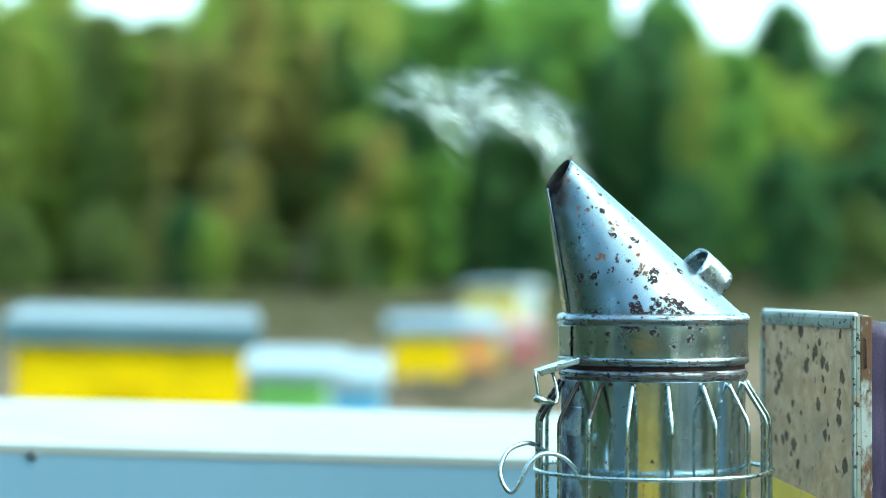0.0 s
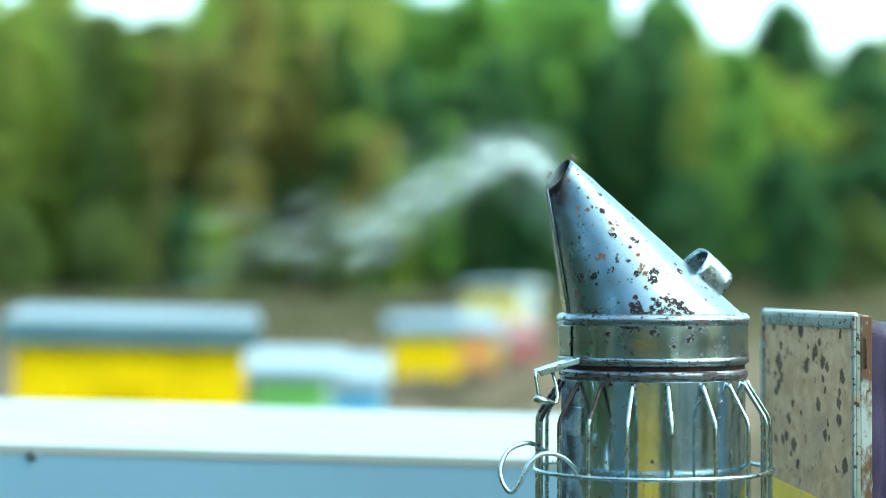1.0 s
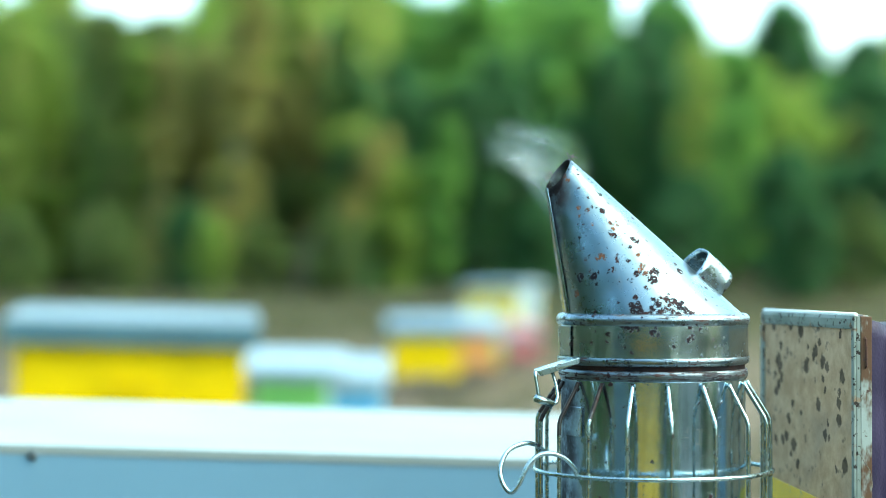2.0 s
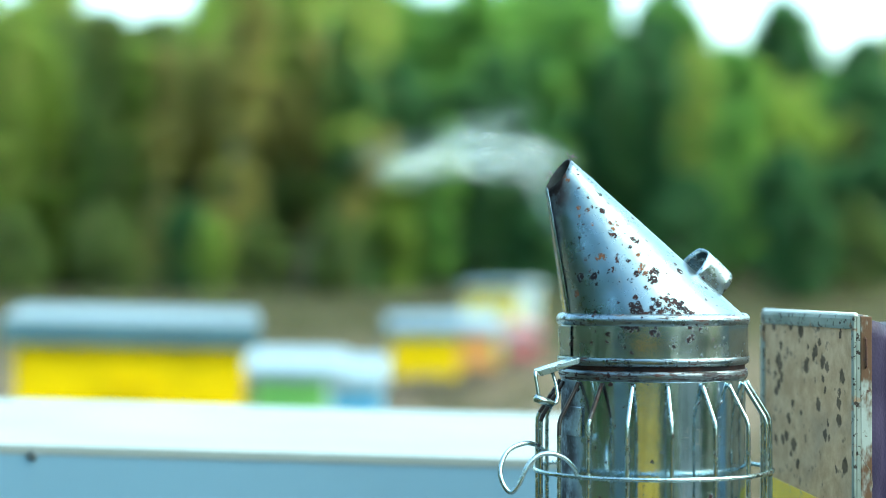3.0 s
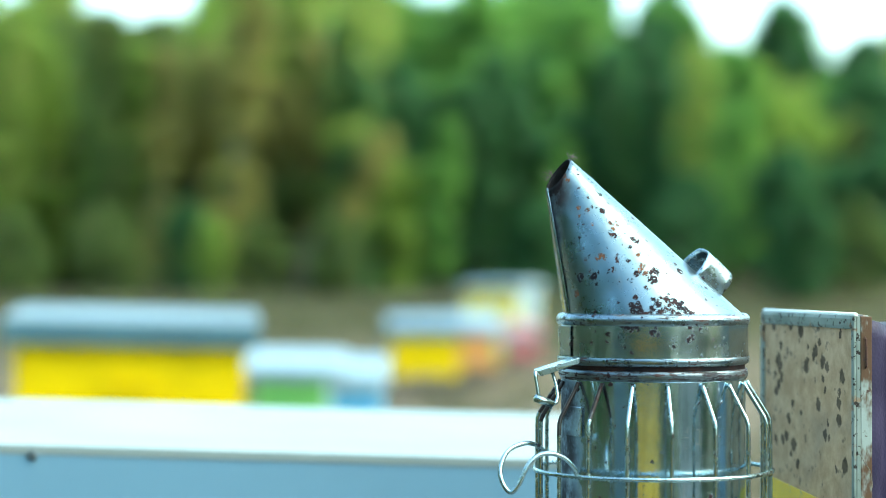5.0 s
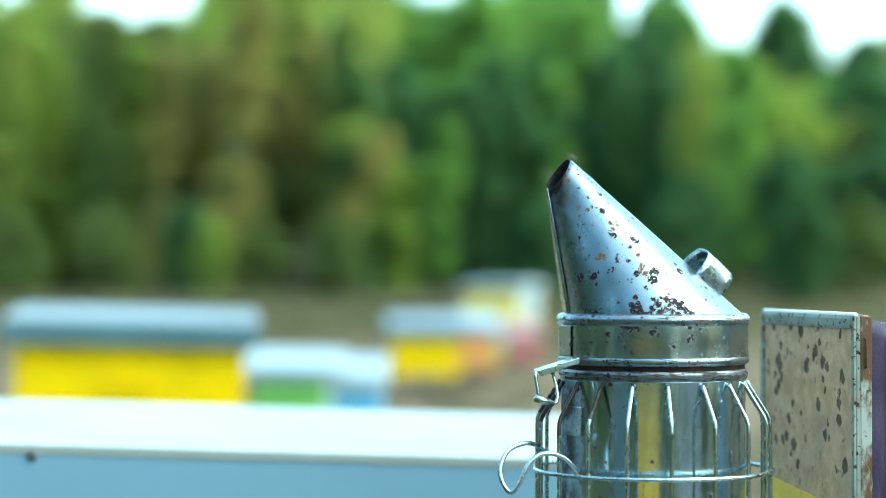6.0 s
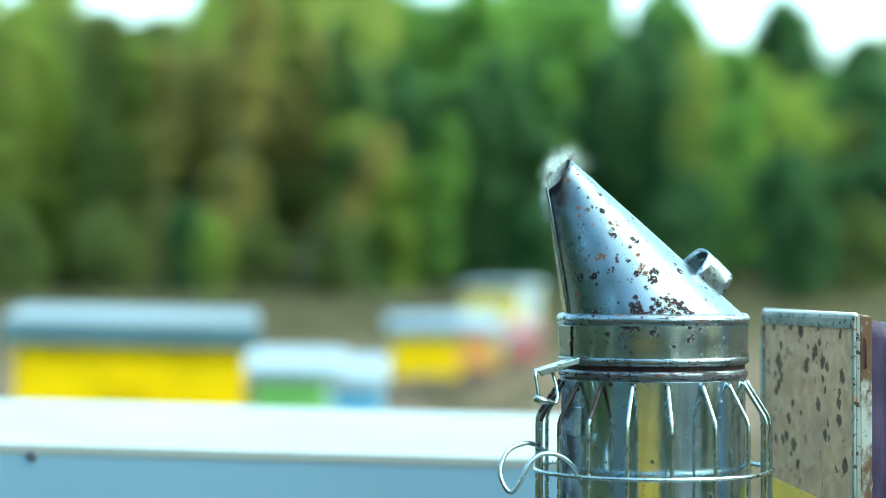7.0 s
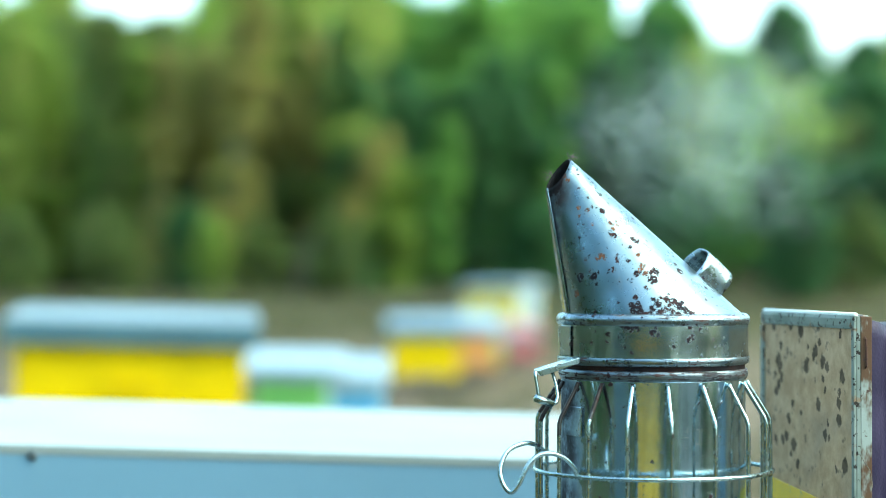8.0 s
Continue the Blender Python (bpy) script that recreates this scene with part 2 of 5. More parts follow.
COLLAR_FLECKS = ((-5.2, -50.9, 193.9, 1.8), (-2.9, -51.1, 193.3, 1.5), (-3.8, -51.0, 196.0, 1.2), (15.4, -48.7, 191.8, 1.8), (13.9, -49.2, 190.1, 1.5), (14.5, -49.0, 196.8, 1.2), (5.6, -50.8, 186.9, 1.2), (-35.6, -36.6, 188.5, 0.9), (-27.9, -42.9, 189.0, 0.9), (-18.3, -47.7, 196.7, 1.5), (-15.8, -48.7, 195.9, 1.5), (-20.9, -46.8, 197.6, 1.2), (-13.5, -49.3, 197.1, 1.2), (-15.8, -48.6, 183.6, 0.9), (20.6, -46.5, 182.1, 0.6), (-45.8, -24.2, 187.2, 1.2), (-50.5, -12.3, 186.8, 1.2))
TIN_CONE = tin("tinplate_cone", CONE_FLECKS + CONE_BASE, CONE_BROWN, rough=0.30, base=(0.18, 0.245, 0.28), specks=0.34, soot=((-0.0560, 0.0, 0.2775), 0.019), dark_patches=(((-0.0535, -0.006, 0.266), 0.021), ((-0.052, -0.003, 0.246), 0.017)))
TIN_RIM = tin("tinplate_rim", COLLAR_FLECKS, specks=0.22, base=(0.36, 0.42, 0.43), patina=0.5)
TIN_BEAD = tin("tinplate_bead", specks=0.5, rough=0.3, base=(0.25, 0.305, 0.34), bands=0.07)
OLD_RUST = painted("brown_rust", (0.075, 0.032, 0.02), (0.02, 0.012, 0.01), wear=0.55, rough=0.85, scale=120)
RUST_RIM = tin("rusted_tinplate", amount=0.15, rough=0.35, base=(0.27, 0.31, 0.33))
STAINED_LIP = tin("stained_tinplate", rough=0.38, base=(0.19, 0.225, 0.25), specks=0.35, bands=0.13)
SOOTY_RIM = tin("sooty_rusted_tinplate", rough=0.45, base=(0.10, 0.10, 0.10), bands=0.30)
TIN_CAN = tin("tinplate_can", base=(0.58, 0.76, 0.90), rough=0.165, specks=0.08, patina=0.5, scratches=0.3, dark_patches=(((-0.0475, -0.013, 0.155), 0.031), ((-0.0475, -0.013, 0.13), 0.030), ((-0.0475, -0.013, 0.10), 0.034)))
WIRE = tin("galvanised_wire", base=(0.42, 0.50, 0.50), rough=0.26, specks=0.12, patina=0.3)
LOOP_TIN = tin("bent_tin", base=(0.46, 0.55, 0.61), rough=0.27, specks=0.3, patina=0.5)
DARK_WIRE = tin("dark_wire", base=(0.06, 0.05, 0.046), rough=0.5, amount=0.10)
OLD_LABEL = painted("scratched_yellow", (0.92, 0.60, 0.04), (0.45, 0.36, 0.2), wear=0.58, scale=30)


BOARD_DRIPS = ((85.3, 44.7, 196.8, 2.1), (87.1, 42.3, 192.8, 2.4), (79.7, 73.7, 175.0, 2.7), (80.5, 70.4, 172.6, 1.5), (88.8, 34.7, 173.2, 2.4), (89.2, 33.1, 176.4, 1.5), (91.7, 22.4, 181.8, 2.1), (91.2, 24.7, 178.3, 1.5), (94.0, 12.7, 176.7, 2.4), (95.3, 6.8, 173.8, 1.8), (99.7, -12.0, 170.2, 2.1), (80.7, 69.7, 165.2, 1.8), (79.7, 73.8, 161.1, 1.8), (79.0, 77.1, 156.7, 1.8), (82.7, 56.1, 196.2, 2.1), (78.2, 80.3, 194.0, 1.8), (80.5, 70.4, 183.3, 1.5), (83.1, 59.2, 142.3, 1.8), (84.8, 52.1, 128.1, 2.4), (78.7, 78.1, 129.2, 1.8), (81.0, 68.2, 130.0, 1.8), (82.4, 62.5, 132.4, 1.8), (94.6, 9.9, 136.8, 1.8), (98.9, -8.3, 145.8, 2.1))
BOARD_SPOTS = ((98.9, -8.3, 155.2, 1.8), (92.5, 18.8, 152.9, 2.1), (100.5, -15.3, 122.3, 2.4), (98.0, -4.6, 118.9, 1.2), (84.4, 53.6, 151.6, 1.5), (86.1, 46.6, 117.5, 1.8), (95.5, 6.2, 143.2, 1.2), (89.4, 32.3, 184.0, 1.2), (92.9, 17.1, 187.0, 1.2), (99.2, -9.9, 192.7, 1.2), (91.4, 18.6, 197.5, 1.5), (80.1, 72.1, 168.6, 1.2), (78.6, 78.7, 167.3, 1.2), (94.0, 12.7, 167.4, 1.2), (94.6, 9.8, 160.8, 1.2), (98.9, -8.4, 160.9, 1.2), (95.8, -0.7, 198.5, 1.5), (87.0, 42.5, 147.2, 1.2), (83.8, 56.1, 122.7, 1.2), (96.0, 4.1, 135.8, 1.2), (76.2, 88.7, 173.4, 1.2))


def board_material():
    """Bare plywood with dark drips and soot."""
    g = Graph("stained_board")
    grain = g.noise(150, 6, 0.7, (1, 0.6, 0.6))
    small = g.noise(210, 4, 0.6, (1, 0.5, 0.5))
    cloud = g.noise(18, 4)
    c = g.mix(g.ramp(grain, 0.3, 0.7), (0.42, 0.27, 0.145), (0.60, 0.41, 0.25))
    c = g.mix(g.ramp(cloud, 0.45, 0.7, 0, 0.6), c, (0.30, 0.235, 0.175))
    c = g.mix(g.ramp(small, 0.60, 0.68, 0, 0.7), c, (0.15, 0.11, 0.075))
    wild = g.node("ShaderNodeTexNoise", Scale=230.0, Detail=3.0, Roughness=0.6)
    g.tree.links.new(g.coords(), wild.inputs["Vector"])
    flat = g.vec("ADD", g.coords(stretch=(0, 0.58, 0.5)), g.vec("SCALE", g.vec("SUBTRACT", wild.outputs["Color"], (0.5, 0.5, 0.5)), scale=0.0034))
    dark = 0.0
    for x, y, z, reach in BOARD_DRIPS + BOARD_SPOTS:
        d = g.vec("DISTANCE", flat, (0, y * 0.00058, z * 0.0005))
        dark = g.math("MAXIMUM", g.ramp(d, reach * 0.00065, reach * 0.00105, 1.0, 0.0), dark)
    dark = g.math("MAXIMUM", dark, g.ramp(g.noise(300, 2, 0.5, (0, 0.5, 0.6)), 0.70, 0.75, 0, 0.8))
    c = g.mix(g.math("MULTIPLY", dark, g.ramp(grain, 0.2, 0.6, 0.95, 0.75)), c, (0.008, 0.006, 0.005))
    g.set(color=c, rough=0.7)
    g.bump(grain, 0.3, 0.0008)
    g.bsdf.inputs["Specular IOR Level"].default_value = 0.15
    return g.mat


def channel_material():
    """Pale green painted sheet metal, rubbed and rusting."""
    g = Graph("pale_channel")
    patch = g.noise(70, 5, 0.6)
    fine = g.noise(240, 4, 0.6)
    c = g.mix(g.ramp(g.noise(25, 3), 0.35, 0.65), (0.17, 0.205, 0.18), (0.255, 0.29, 0.26))
    c = g.mix(g.ramp(patch, 0.58, 0.66, 0, 0.9), c, (0.22, 0.13, 0.07))
    c = g.mix(g.ramp(fine, 0.56, 0.63), c, (0.03, 0.024, 0.02))
    g.set(color=c, rough=0.45, metal=0.2)
    g.bump(patch, 0.3, 0.0005)
    g.bsdf.inputs["Specular IOR Level"].default_value = 0.15
    return g.mat


def edge_material():
    """Paint worn through to rust."""
    g = Graph("worn_edge")
    patch = g.noise(38, 5, 0.62, (1, 1, 0.5))
    fine = g.noise(200, 4, 0.6)
    c = g.mix(g.ramp(patch, 0.42, 0.50), (0.27, 0.31, 0.285), (0.095, 0.055, 0.032))
    c = g.mix(g.ramp(fine, 0.62, 0.70), c, (0.08, 0.05, 0.04))
    g.set(color=c, rough=0.6, metal=0.1)
    g.bump(fine, 0.4, 0.0006)
    g.bsdf.inputs["Specular IOR Level"].default_value = 0.15
    return g.mat


def leather_material():
    g = Graph("purple_leather")
    pebble = g.node("ShaderNodeTexVoronoi", Scale=520.0)
    g.tree.links.new(g.coords(), pebble.inputs["Vector"])
    g.set(color=g.mix(g.ramp(g.noise(40, 4), 0.3, 0.7), (0.022, 0.018, 0.040), (0.040, 0.032, 0.066)), rough=0.5)
    g.bump(pebble.outputs["Distance"], 0.3, 0.0005)
    g.bsdf.inputs["Specular IOR Level"].default_value = 0.15
    return g.mat


# pale colour paints in the sky highlight along the board's top edge
EDGE_HIGHLIGHT = painted("pale_highlight_paint", (0.70, 0.77, 0.72), (0.10, 0.08, 0.06), wear=0.66, rough=0.5, scale=30)
BOARD, CHANNEL, EDGE, LEATHER = board_material(), channel_material(), edge_material(), leather_material()
SMOKE, GROUND = smoke_material(), ground_material()
YELLOW = painted("yellow_paint", (0.76, 0.53, 0.004), wear=0.76)
YELLOW.node_tree.nodes["Principled BSDF"].inputs["Specular IOR Level"].default_value = 0.1
DARK_SLATE = painted("dark_slate_paint", (0.03, 0.055, 0.065), wear=0.68)
WARM_YELLOW = painted("warm_yellow_paint", (1.0, 0.52, 0.05), wear=0.66)
SKY_BLUE = painted("sky_blue_paint", (0.19, 0.335, 0.435), (0.33, 0.44, 0.47), wear=0.66, rough=0.4, scale=3.0)
PALE_YELLOW = painted("pale_yellow_paint", (0.85, 0.64, 0.06), wear=0.66)
SLATE = painted("slate_blue_paint", (0.066, 0.14, 0.165), wear=0.68)
WHITE_BLUE = painted("pale_blue_paint", (0.265, 0.35, 0.40), wear=0.70, rough=0.4)
WHITE = painted("white_paint", (0.29, 0.335, 0.315), wear=0.72, rough=0.4)
SHEET = painted("pale_sheet_metal", (0.115, 0.155, 0.175), wear=0.72, rough=0.3)
GREEN = painted("green_paint", (0.22, 0.52, 0.12), wear=0.68)
BLUE = painted("blue_paint", (0.10, 0.42, 0.72), wear=0.68)
RED = painted("red_paint", (0.48, 0.15, 0.15), wear=0.66)
ORANGE = painted("orange_paint", (0.72, 0.32, 0.08), wear=0.66)
TEAL = painted("teal_paint", (0.02, 0.09, 0.11), wear=0.7)
RAW = wood("raw_pine", (0.42, 0.33, 0.24), (0.58, 0.47, 0.36))
OLD_WOOD = wood("weathered_wood", (0.12, 0.095, 0.07), (0.22, 0.18, 0.13))
BARK = wood("bark", (0.035, 0.033, 0.024), (0.085, 0.078, 0.052), (8, 8, 1), 3.0)
ASH = painted("ash", (0.10, 0.09, 0.08), wear=0.5, scale=200)
# soot inside the cone; also the painted shade of entrances and roller end
SOOT_AND_SHADE = painted("soot", (0.015, 0.014, 0.013), wear=0.8, rough=0.9, scale=60)


# ---- building tools ----
def part(name, bm, material, parent, label="", smooth=False, second=None):
    """One mesh object from a bmesh, under a thing or a part."""
    me = bpy.data.meshes.new(name)
    bm.normal_update()
    for f in bm.faces:
        f.smooth = smooth
    bm.to_mesh(me)
    bm.free()
    me.materials.append(material)
    if second:
        me.materials.append(second)
    ob = new(name, me)
    ob.parent = parent
    if label:
        tagged(ob, label)
    return ob


def thing(name, m, label, category, group="", kind=""):
    ob = new(name)
    ob.matrix_basis = m
    return tagged(ob, label, category, group, kind)


def box(lo, hi, bevel=0.0, bm=None):
    b = bmesh.new()
    geo = bmesh.ops.create_cube(b, size=1)["verts"]
    for v in geo:
        v.co = Vector([lo[i] + (v.co[i] + 0.5) * (hi[i] - lo[i]) for i in range(3)])
    if bevel:
        bmesh.ops.bevel(b, geom=b.edges[:], offset=bevel, segments=2, affect="EDGES", profile=0.6)
    if bm is None:
        return b
    me = bpy.data.meshes.new("tmp")
    b.to_mesh(me), b.free(), bm.from_mesh(me), bpy.data.meshes.remove(me)
    return bm


def lathe(profile, segs=96, wobble=0.0):
    """Turns (radius, height) pairs round z."""
    bm = bmesh.new()
    rings = []
    for r, z in profile:
        ring = []
        for i in range(segs):
            a = math.tau * i / segs
            k = 1 + wobble * noise.noise(Vector((math.cos(a) * 1.7, math.sin(a) * 1.7, z * 30)))
            ring.append(bm.verts.new((r * k * math.cos(a), r * k * math.sin(a), z)))
        rings.append(ring)
    for a, b in zip(rings, rings[1:]):
        for i in range(segs):
            j = (i + 1) % segs
            bm.faces.new((a[i], a[j], b[j], b[i]))
    return bm


def glide(points, n):
    """A smooth line of n points through the given ones (Catmull-Rom)."""
    pts = [Vector(p) for p in points]
    pts = [pts[0] * 2 - pts[1], *pts, pts[-1] * 2 - pts[-2]]
    out = []
    for i in range(n):
        s = i / (n - 1) * (len(pts) - 3)
        k = min(int(s), len(pts) - 4)
        t = s - k
        a, b, c, d = pts[k:k + 4]
        out.append(0.5 * (2 * b + (c - a) * t + (2 * a - 5 * b + 4 * c - d) * t * t + (3 * b - a - 3 * c + d) * t ** 3))
    return out


def tube(points, radius, sides=10, closed=False, taper=None, bm=None):
    """A round bar along a line of points."""
    bm = bm or bmesh.new()
    pts = [Vector(p) for p in points]
    n = len(pts)
    up = Vector((0.31, 0.17, 0.93)).normalized()
    rings = []
    for i, p in enumerate(pts):
        a = pts[(i - 1) % n] if closed or i else p
        b = pts[(i + 1) % n] if closed or i < n - 1 else p
        way = (b - a).normalized()
        side = way.cross(up)
        if side.length < 1e-3:
            side = way.orthogonal()
        side.normalize()
        up = side.cross(way).normalized()
        r = radius if taper is None else radius * (1 + (taper - 1) * i / (n - 1))
        rings.append([bm.verts.new(p + r * (math.cos(math.tau * k / sides) * side + math.sin(math.tau * k / sides) * up)) for k in range(sides)])
    pairs = list(zip(rings, rings[1:])) + ([(rings[-1], rings[0])] if closed else [])
    for a, b in pairs:
        for k in range(sides):
            j = (k + 1) % sides
            bm.faces.new((a[k], a[j], b[j], b[k]))
    if not closed:
        bm.faces.new(rings[0][::-1]), bm.faces.new(rings[-1])
    return bm


def plate(corners, thick, bevel=0.0003):
    """A bent or flat plate from a quad, with thickness along its normal."""
    c = [Vector(p) for p in corners]
    n = (c[1] - c[0]).cross(c[3] - c[0]).normalized() * thick
    bm = bmesh.new()
    lo, hi = [bm.verts.new(p) for p in c], [bm.verts.new(p + n) for p in c]
    bm.faces.new(lo[::-1]), bm.faces.new(hi)
    for i in range(4):
        j = (i + 1) % 4
        bm.faces.new((lo[i], lo[j], hi[j], hi[i]))
    bmesh.ops.bevel(bm, geom=bm.edges[:], offset=bevel, segments=1, affect="EDGES")
    return bm


# ---- ground ----
def ground_z(x, y):
    s = lambda a, b, v: max(0.0, min(1.0, (v - a) / (b - a))) ** 2 * (3 - 2 * max(0.0, min(1.0, (v - a) / (b - a))))
    z = -0.13 * s(4, 11, y) + 0.63 * s(15.5, 27, y) + 1.8 * s(33, 90, y)
    z += 0.42 * s(2.2, 7.5, x) * s(16.5, 30, y)
    return z + 0.03 * noise.noise(Vector((x * 0.6, y * 0.6, 0))) * s(2, 6, abs(y) + abs(x))


def build_ground():
    bm = bmesh.new()
    axis = [-2500, -900, -300, -120, -80] + [-60 + 1.5 * i for i in range(81)] + [80, 120, 300, 900, 2500]
    grid = [[bm.verts.new((x, y, ground_z(x, y))) for x in axis] for y in axis]
    for r, q in zip(grid, grid[1:]):
        for i in range(len(axis) - 1):
            bm.faces.new((r[i], r[i + 1], q[i + 1], q[i]))
    ob = part("ground", bm, GROUND, None, smooth=True)
    tagged(ob, "dry bare earth ground with sparse grass", "ground", kind="structure")


build_ground()


# ---- hives ----
def beehive(m, width, depth, floor_z, top_z, body, lid_front, lid_top, label, skirt=0.05, over=0.03, slope=0.0, legs=True, foot=None, side=None):
    """A painted box hive: boards, floor board, legs, entrance and a telescoping roof that slopes to the front."""
    hive = thing("beehive", m, label, "beehive", "hives of the apiary")
    w, d = width / 2, depth
    t = 0.022
    for name, lo, hi, mat in (("front_board", (-w, 0, floor_z), (w, t, top_z), body),
                              ("back_board", (-w, d - t, floor_z), (w, d, top_z), body),
                              ("side_board", (-w, t, floor_z), (-w + t, d - t, top_z), side or body),
                              ("side_board", (w - t, t, floor_z), (w, d - t, top_z), side or body)):
        part(name, box(lo, hi, 0.003), mat, hive)
    part("handhold", box((-0.06, -0.012, top_z - 0.10), (0.06, 0.002, top_z - 0.085), 0.003), body, hive)
    part("floor_board", box((-w - 0.01, -0.06, floor_z - 0.025), (w + 0.01, d + 0.01, floor_z), 0.004), OLD_WOOD, hive)
    # black strip paints the shade of the entrance slot on the closed board
    part("entrance", box((-w * 0.5, -0.004, floor_z + 0.004), (w * 0.5, 0.002, floor_z + 0.018)), SOOT_AND_SHADE, hive)
    bm = bmesh.new()
    o = over
    zs = [(top_z + 0.002, top_z + 0.002), (top_z + skirt, top_z + skirt + slope * (d + 2 * o))]
    v = [bm.verts.new((x, y, zs[k][0] if y < 0 else zs[k][1])) for k in (0, 1) for x, y in ((-w - o, -o), (w + o, -o), (w + o, d + o), (-w - o, d + o))]
    for f in ((0, 3, 2, 1), (0, 1, 5, 4), (1, 2, 6, 5), (2, 3, 7, 6), (3, 0, 4, 7)):
        bm.faces.new([v[i] for i in f])
    bm.faces.new(v[4:])
    bmesh.ops.bevel(bm, geom=bm.edges[:], offset=0.0012, segments=2, affect="EDGES")
    lid = part("lid", bm, lid_front, hive)
    z0, z1 = zs[1]
    sheet = bmesh.new()
    q = [sheet.verts.new((x, y, z)) for x, y, z in ((-w - o - .0006, -o - .0006, z0 - .002), (w + o + .0006, -o - .0006, z0 - .002),
                                                   (w + o + .0006, d + o + .0006, z1 - .002), (-w - o - .0006, d + o + .0006, z1 - .002))]
    sheet.faces.new(q)
    top = bmesh.ops.extrude_face_region(sheet, geom=sheet.faces[:])["geom"]
    for e in top:
        if isinstance(e, bmesh.types.BMVert):
            e.co.z += 0.0065
    bmesh.ops.recalc_face_normals(sheet, faces=sheet.faces[:])
    bmesh.ops.bevel(sheet, geom=sheet.edges[:], offset=0.0005, segments=1, affect="EDGES")
    part("roof_sheet", sheet, lid_top, lid)
    if legs:
        for x in (-w + 0.05, w - 0.05):
            for y in (0.05, d - 0.05):
                part("leg", box((x - 0.02, y - 0.02, foot if foot is not None else 0.0), (x + 0.02, y + 0.02, floor_z - 0.025), 0.004), OLD_WOOD, hive)
    return hive


def stand(x, y):
    return ground_z(x, y)


# the pale hive close behind the smoker
front_hive = beehive(pose(-0.14, 1.435, 0.0025, 0, 1.65, 0), 0.50, 0.39, 0.18, 0.578, SKY_BLUE, SKY_BLUE, WHITE,
                     "pale blue wooden beehive with a white flat roof", skirt=0.095, over=0.035, foot=0.0)
for sx in (-0.155,):
    part("nail", lathe([(0.0001, 0), (0.0035, 0), (0.003, 0.0015), (0.0001, 0.002)], 10), RUST_RIM, front_hive, "rusty nail head").matrix_basis = pose(sx, -0.036, 0.6705, 90, 0, 0)
beehive(pose(-0.742, 4.85, 0, 0, 1.5, 6), 0.53, 0.43, 0.300, 0.630, YELLOW, SLATE, SHEET,
        "bright yellow beehive with a slate-blue sloping roof", skirt=0.052, slope=0.049, over=0.032, foot=stand(-0.77, 4.85) - 0.03)
beehive(pose(-0.556, 7.50, 0, 0, 1.0, 0), 0.26, 0.45, 0.175, 0.419, GREEN, WHITE_BLUE, WHITE_BLUE,
        "small green nucleus hive with a white roof", skirt=0.037, slope=0.082, over=0.050, foot=stand(-0.56, 7.50) - 0.03, side=WHITE_BLUE)
beehive(pose(-0.356, 8.12, 0, 0, 0, 0), 0.21, 0.45, 0.150, 0.331, BLUE, WHITE_BLUE, WHITE_BLUE,
        "small blue nucleus hive with a pale roof", skirt=0.062, slope=0.117, over=0.025, foot=stand(-0.36, 8.12) - 0.03)
beehive(pose(-0.128, 15.00, 0, 0, 0, 0), 0.49, 0.48, 0.050, 0.335, YELLOW, SLATE, SHEET,
        "bright yellow beehive with a blue-grey roof on a dark stand", skirt=0.075, slope=0.131, over=0.045, foot=stand(-0.13, 15.00) - 0.03)
beehive(pose(0.255, 16.35, 0, 0, 0, 0), 0.33, 0.48, 0.050, 0.320, ORANGE, WHITE_BLUE, WHITE_BLUE,
        "orange nucleus hive with a pale blue roof", skirt=0.075, slope=0.131, over=0.050, foot=stand(0.26, 16.35) - 0.03)
beehive(pose(0.450, 19.50, 0, 0, 0, -25), 0.54, 0.52, 0.350, 0.628, PALE_YELLOW, WHITE_BLUE, WHITE_BLUE,
        "pale yellow beehive with a light blue roof and side", skirt=0.060, slope=0.024, over=0.045, foot=stand(0.45, 19.50) - 0.03, side=WHITE_BLUE)
beehive(pose(0.682, 18.00, 0, 0, 0, 0), 0.30, 0.48, 0.045, 0.250, RED, WHITE_BLUE, RED,
        "faded red nucleus hive with a red roof", skirt=0.045, slope=0.066, over=0.030, foot=stand(0.68, 18.00) - 0.03)
beehive(pose(0.405, 17.40, 0, 0, 0, 0), 0.18, 0.40, 0.050, 0.200, GREEN, GREEN, WHITE_BLUE,
        "small green hive box with a pale roof", skirt=0.030, slope=0.079, over=0.015, foot=stand(0.41, 17.40) - 0.03)
beehive(pose(6.075, 29.25, 0, 0, 0, 0), 0.54, 0.48, 0.530, 0.710, TEAL, TEAL, TEAL,
        "dark teal hive box in the shade of the trees", skirt=0.060, slope=0.000, over=0.030, foot=stand(6.07, 29.25) - 0.03)
# unseen hives behind and beside the filming place, added as stripes for the can to reflect
for x in (-0.49, -0.06):
    beehive(pose(x, -0.55, 0, 0, 0, 180), 0.40, 0.42, 0.12, 0.64, WARM_YELLOW, SLATE, SHEET, "tall yellow beehive with a slate-blue roof", over=0.012, foot=0.0)
beehive(pose(0.88, 0.20, 0, 0, 0, -135), 0.56, 0.45, 0.12, 0.74, RAW, OLD_WOOD, SHEET, "unseen pine beehive added as a beige reflection", foot=0.0)
beehive(pose(-0.95, 0.05, 0, 0, 0, 128), 0.46, 0.45, 0.12, 0.72, DARK_SLATE, SLATE, SHEET, "unseen dark slate beehive added as a dark reflection", foot=0.0)
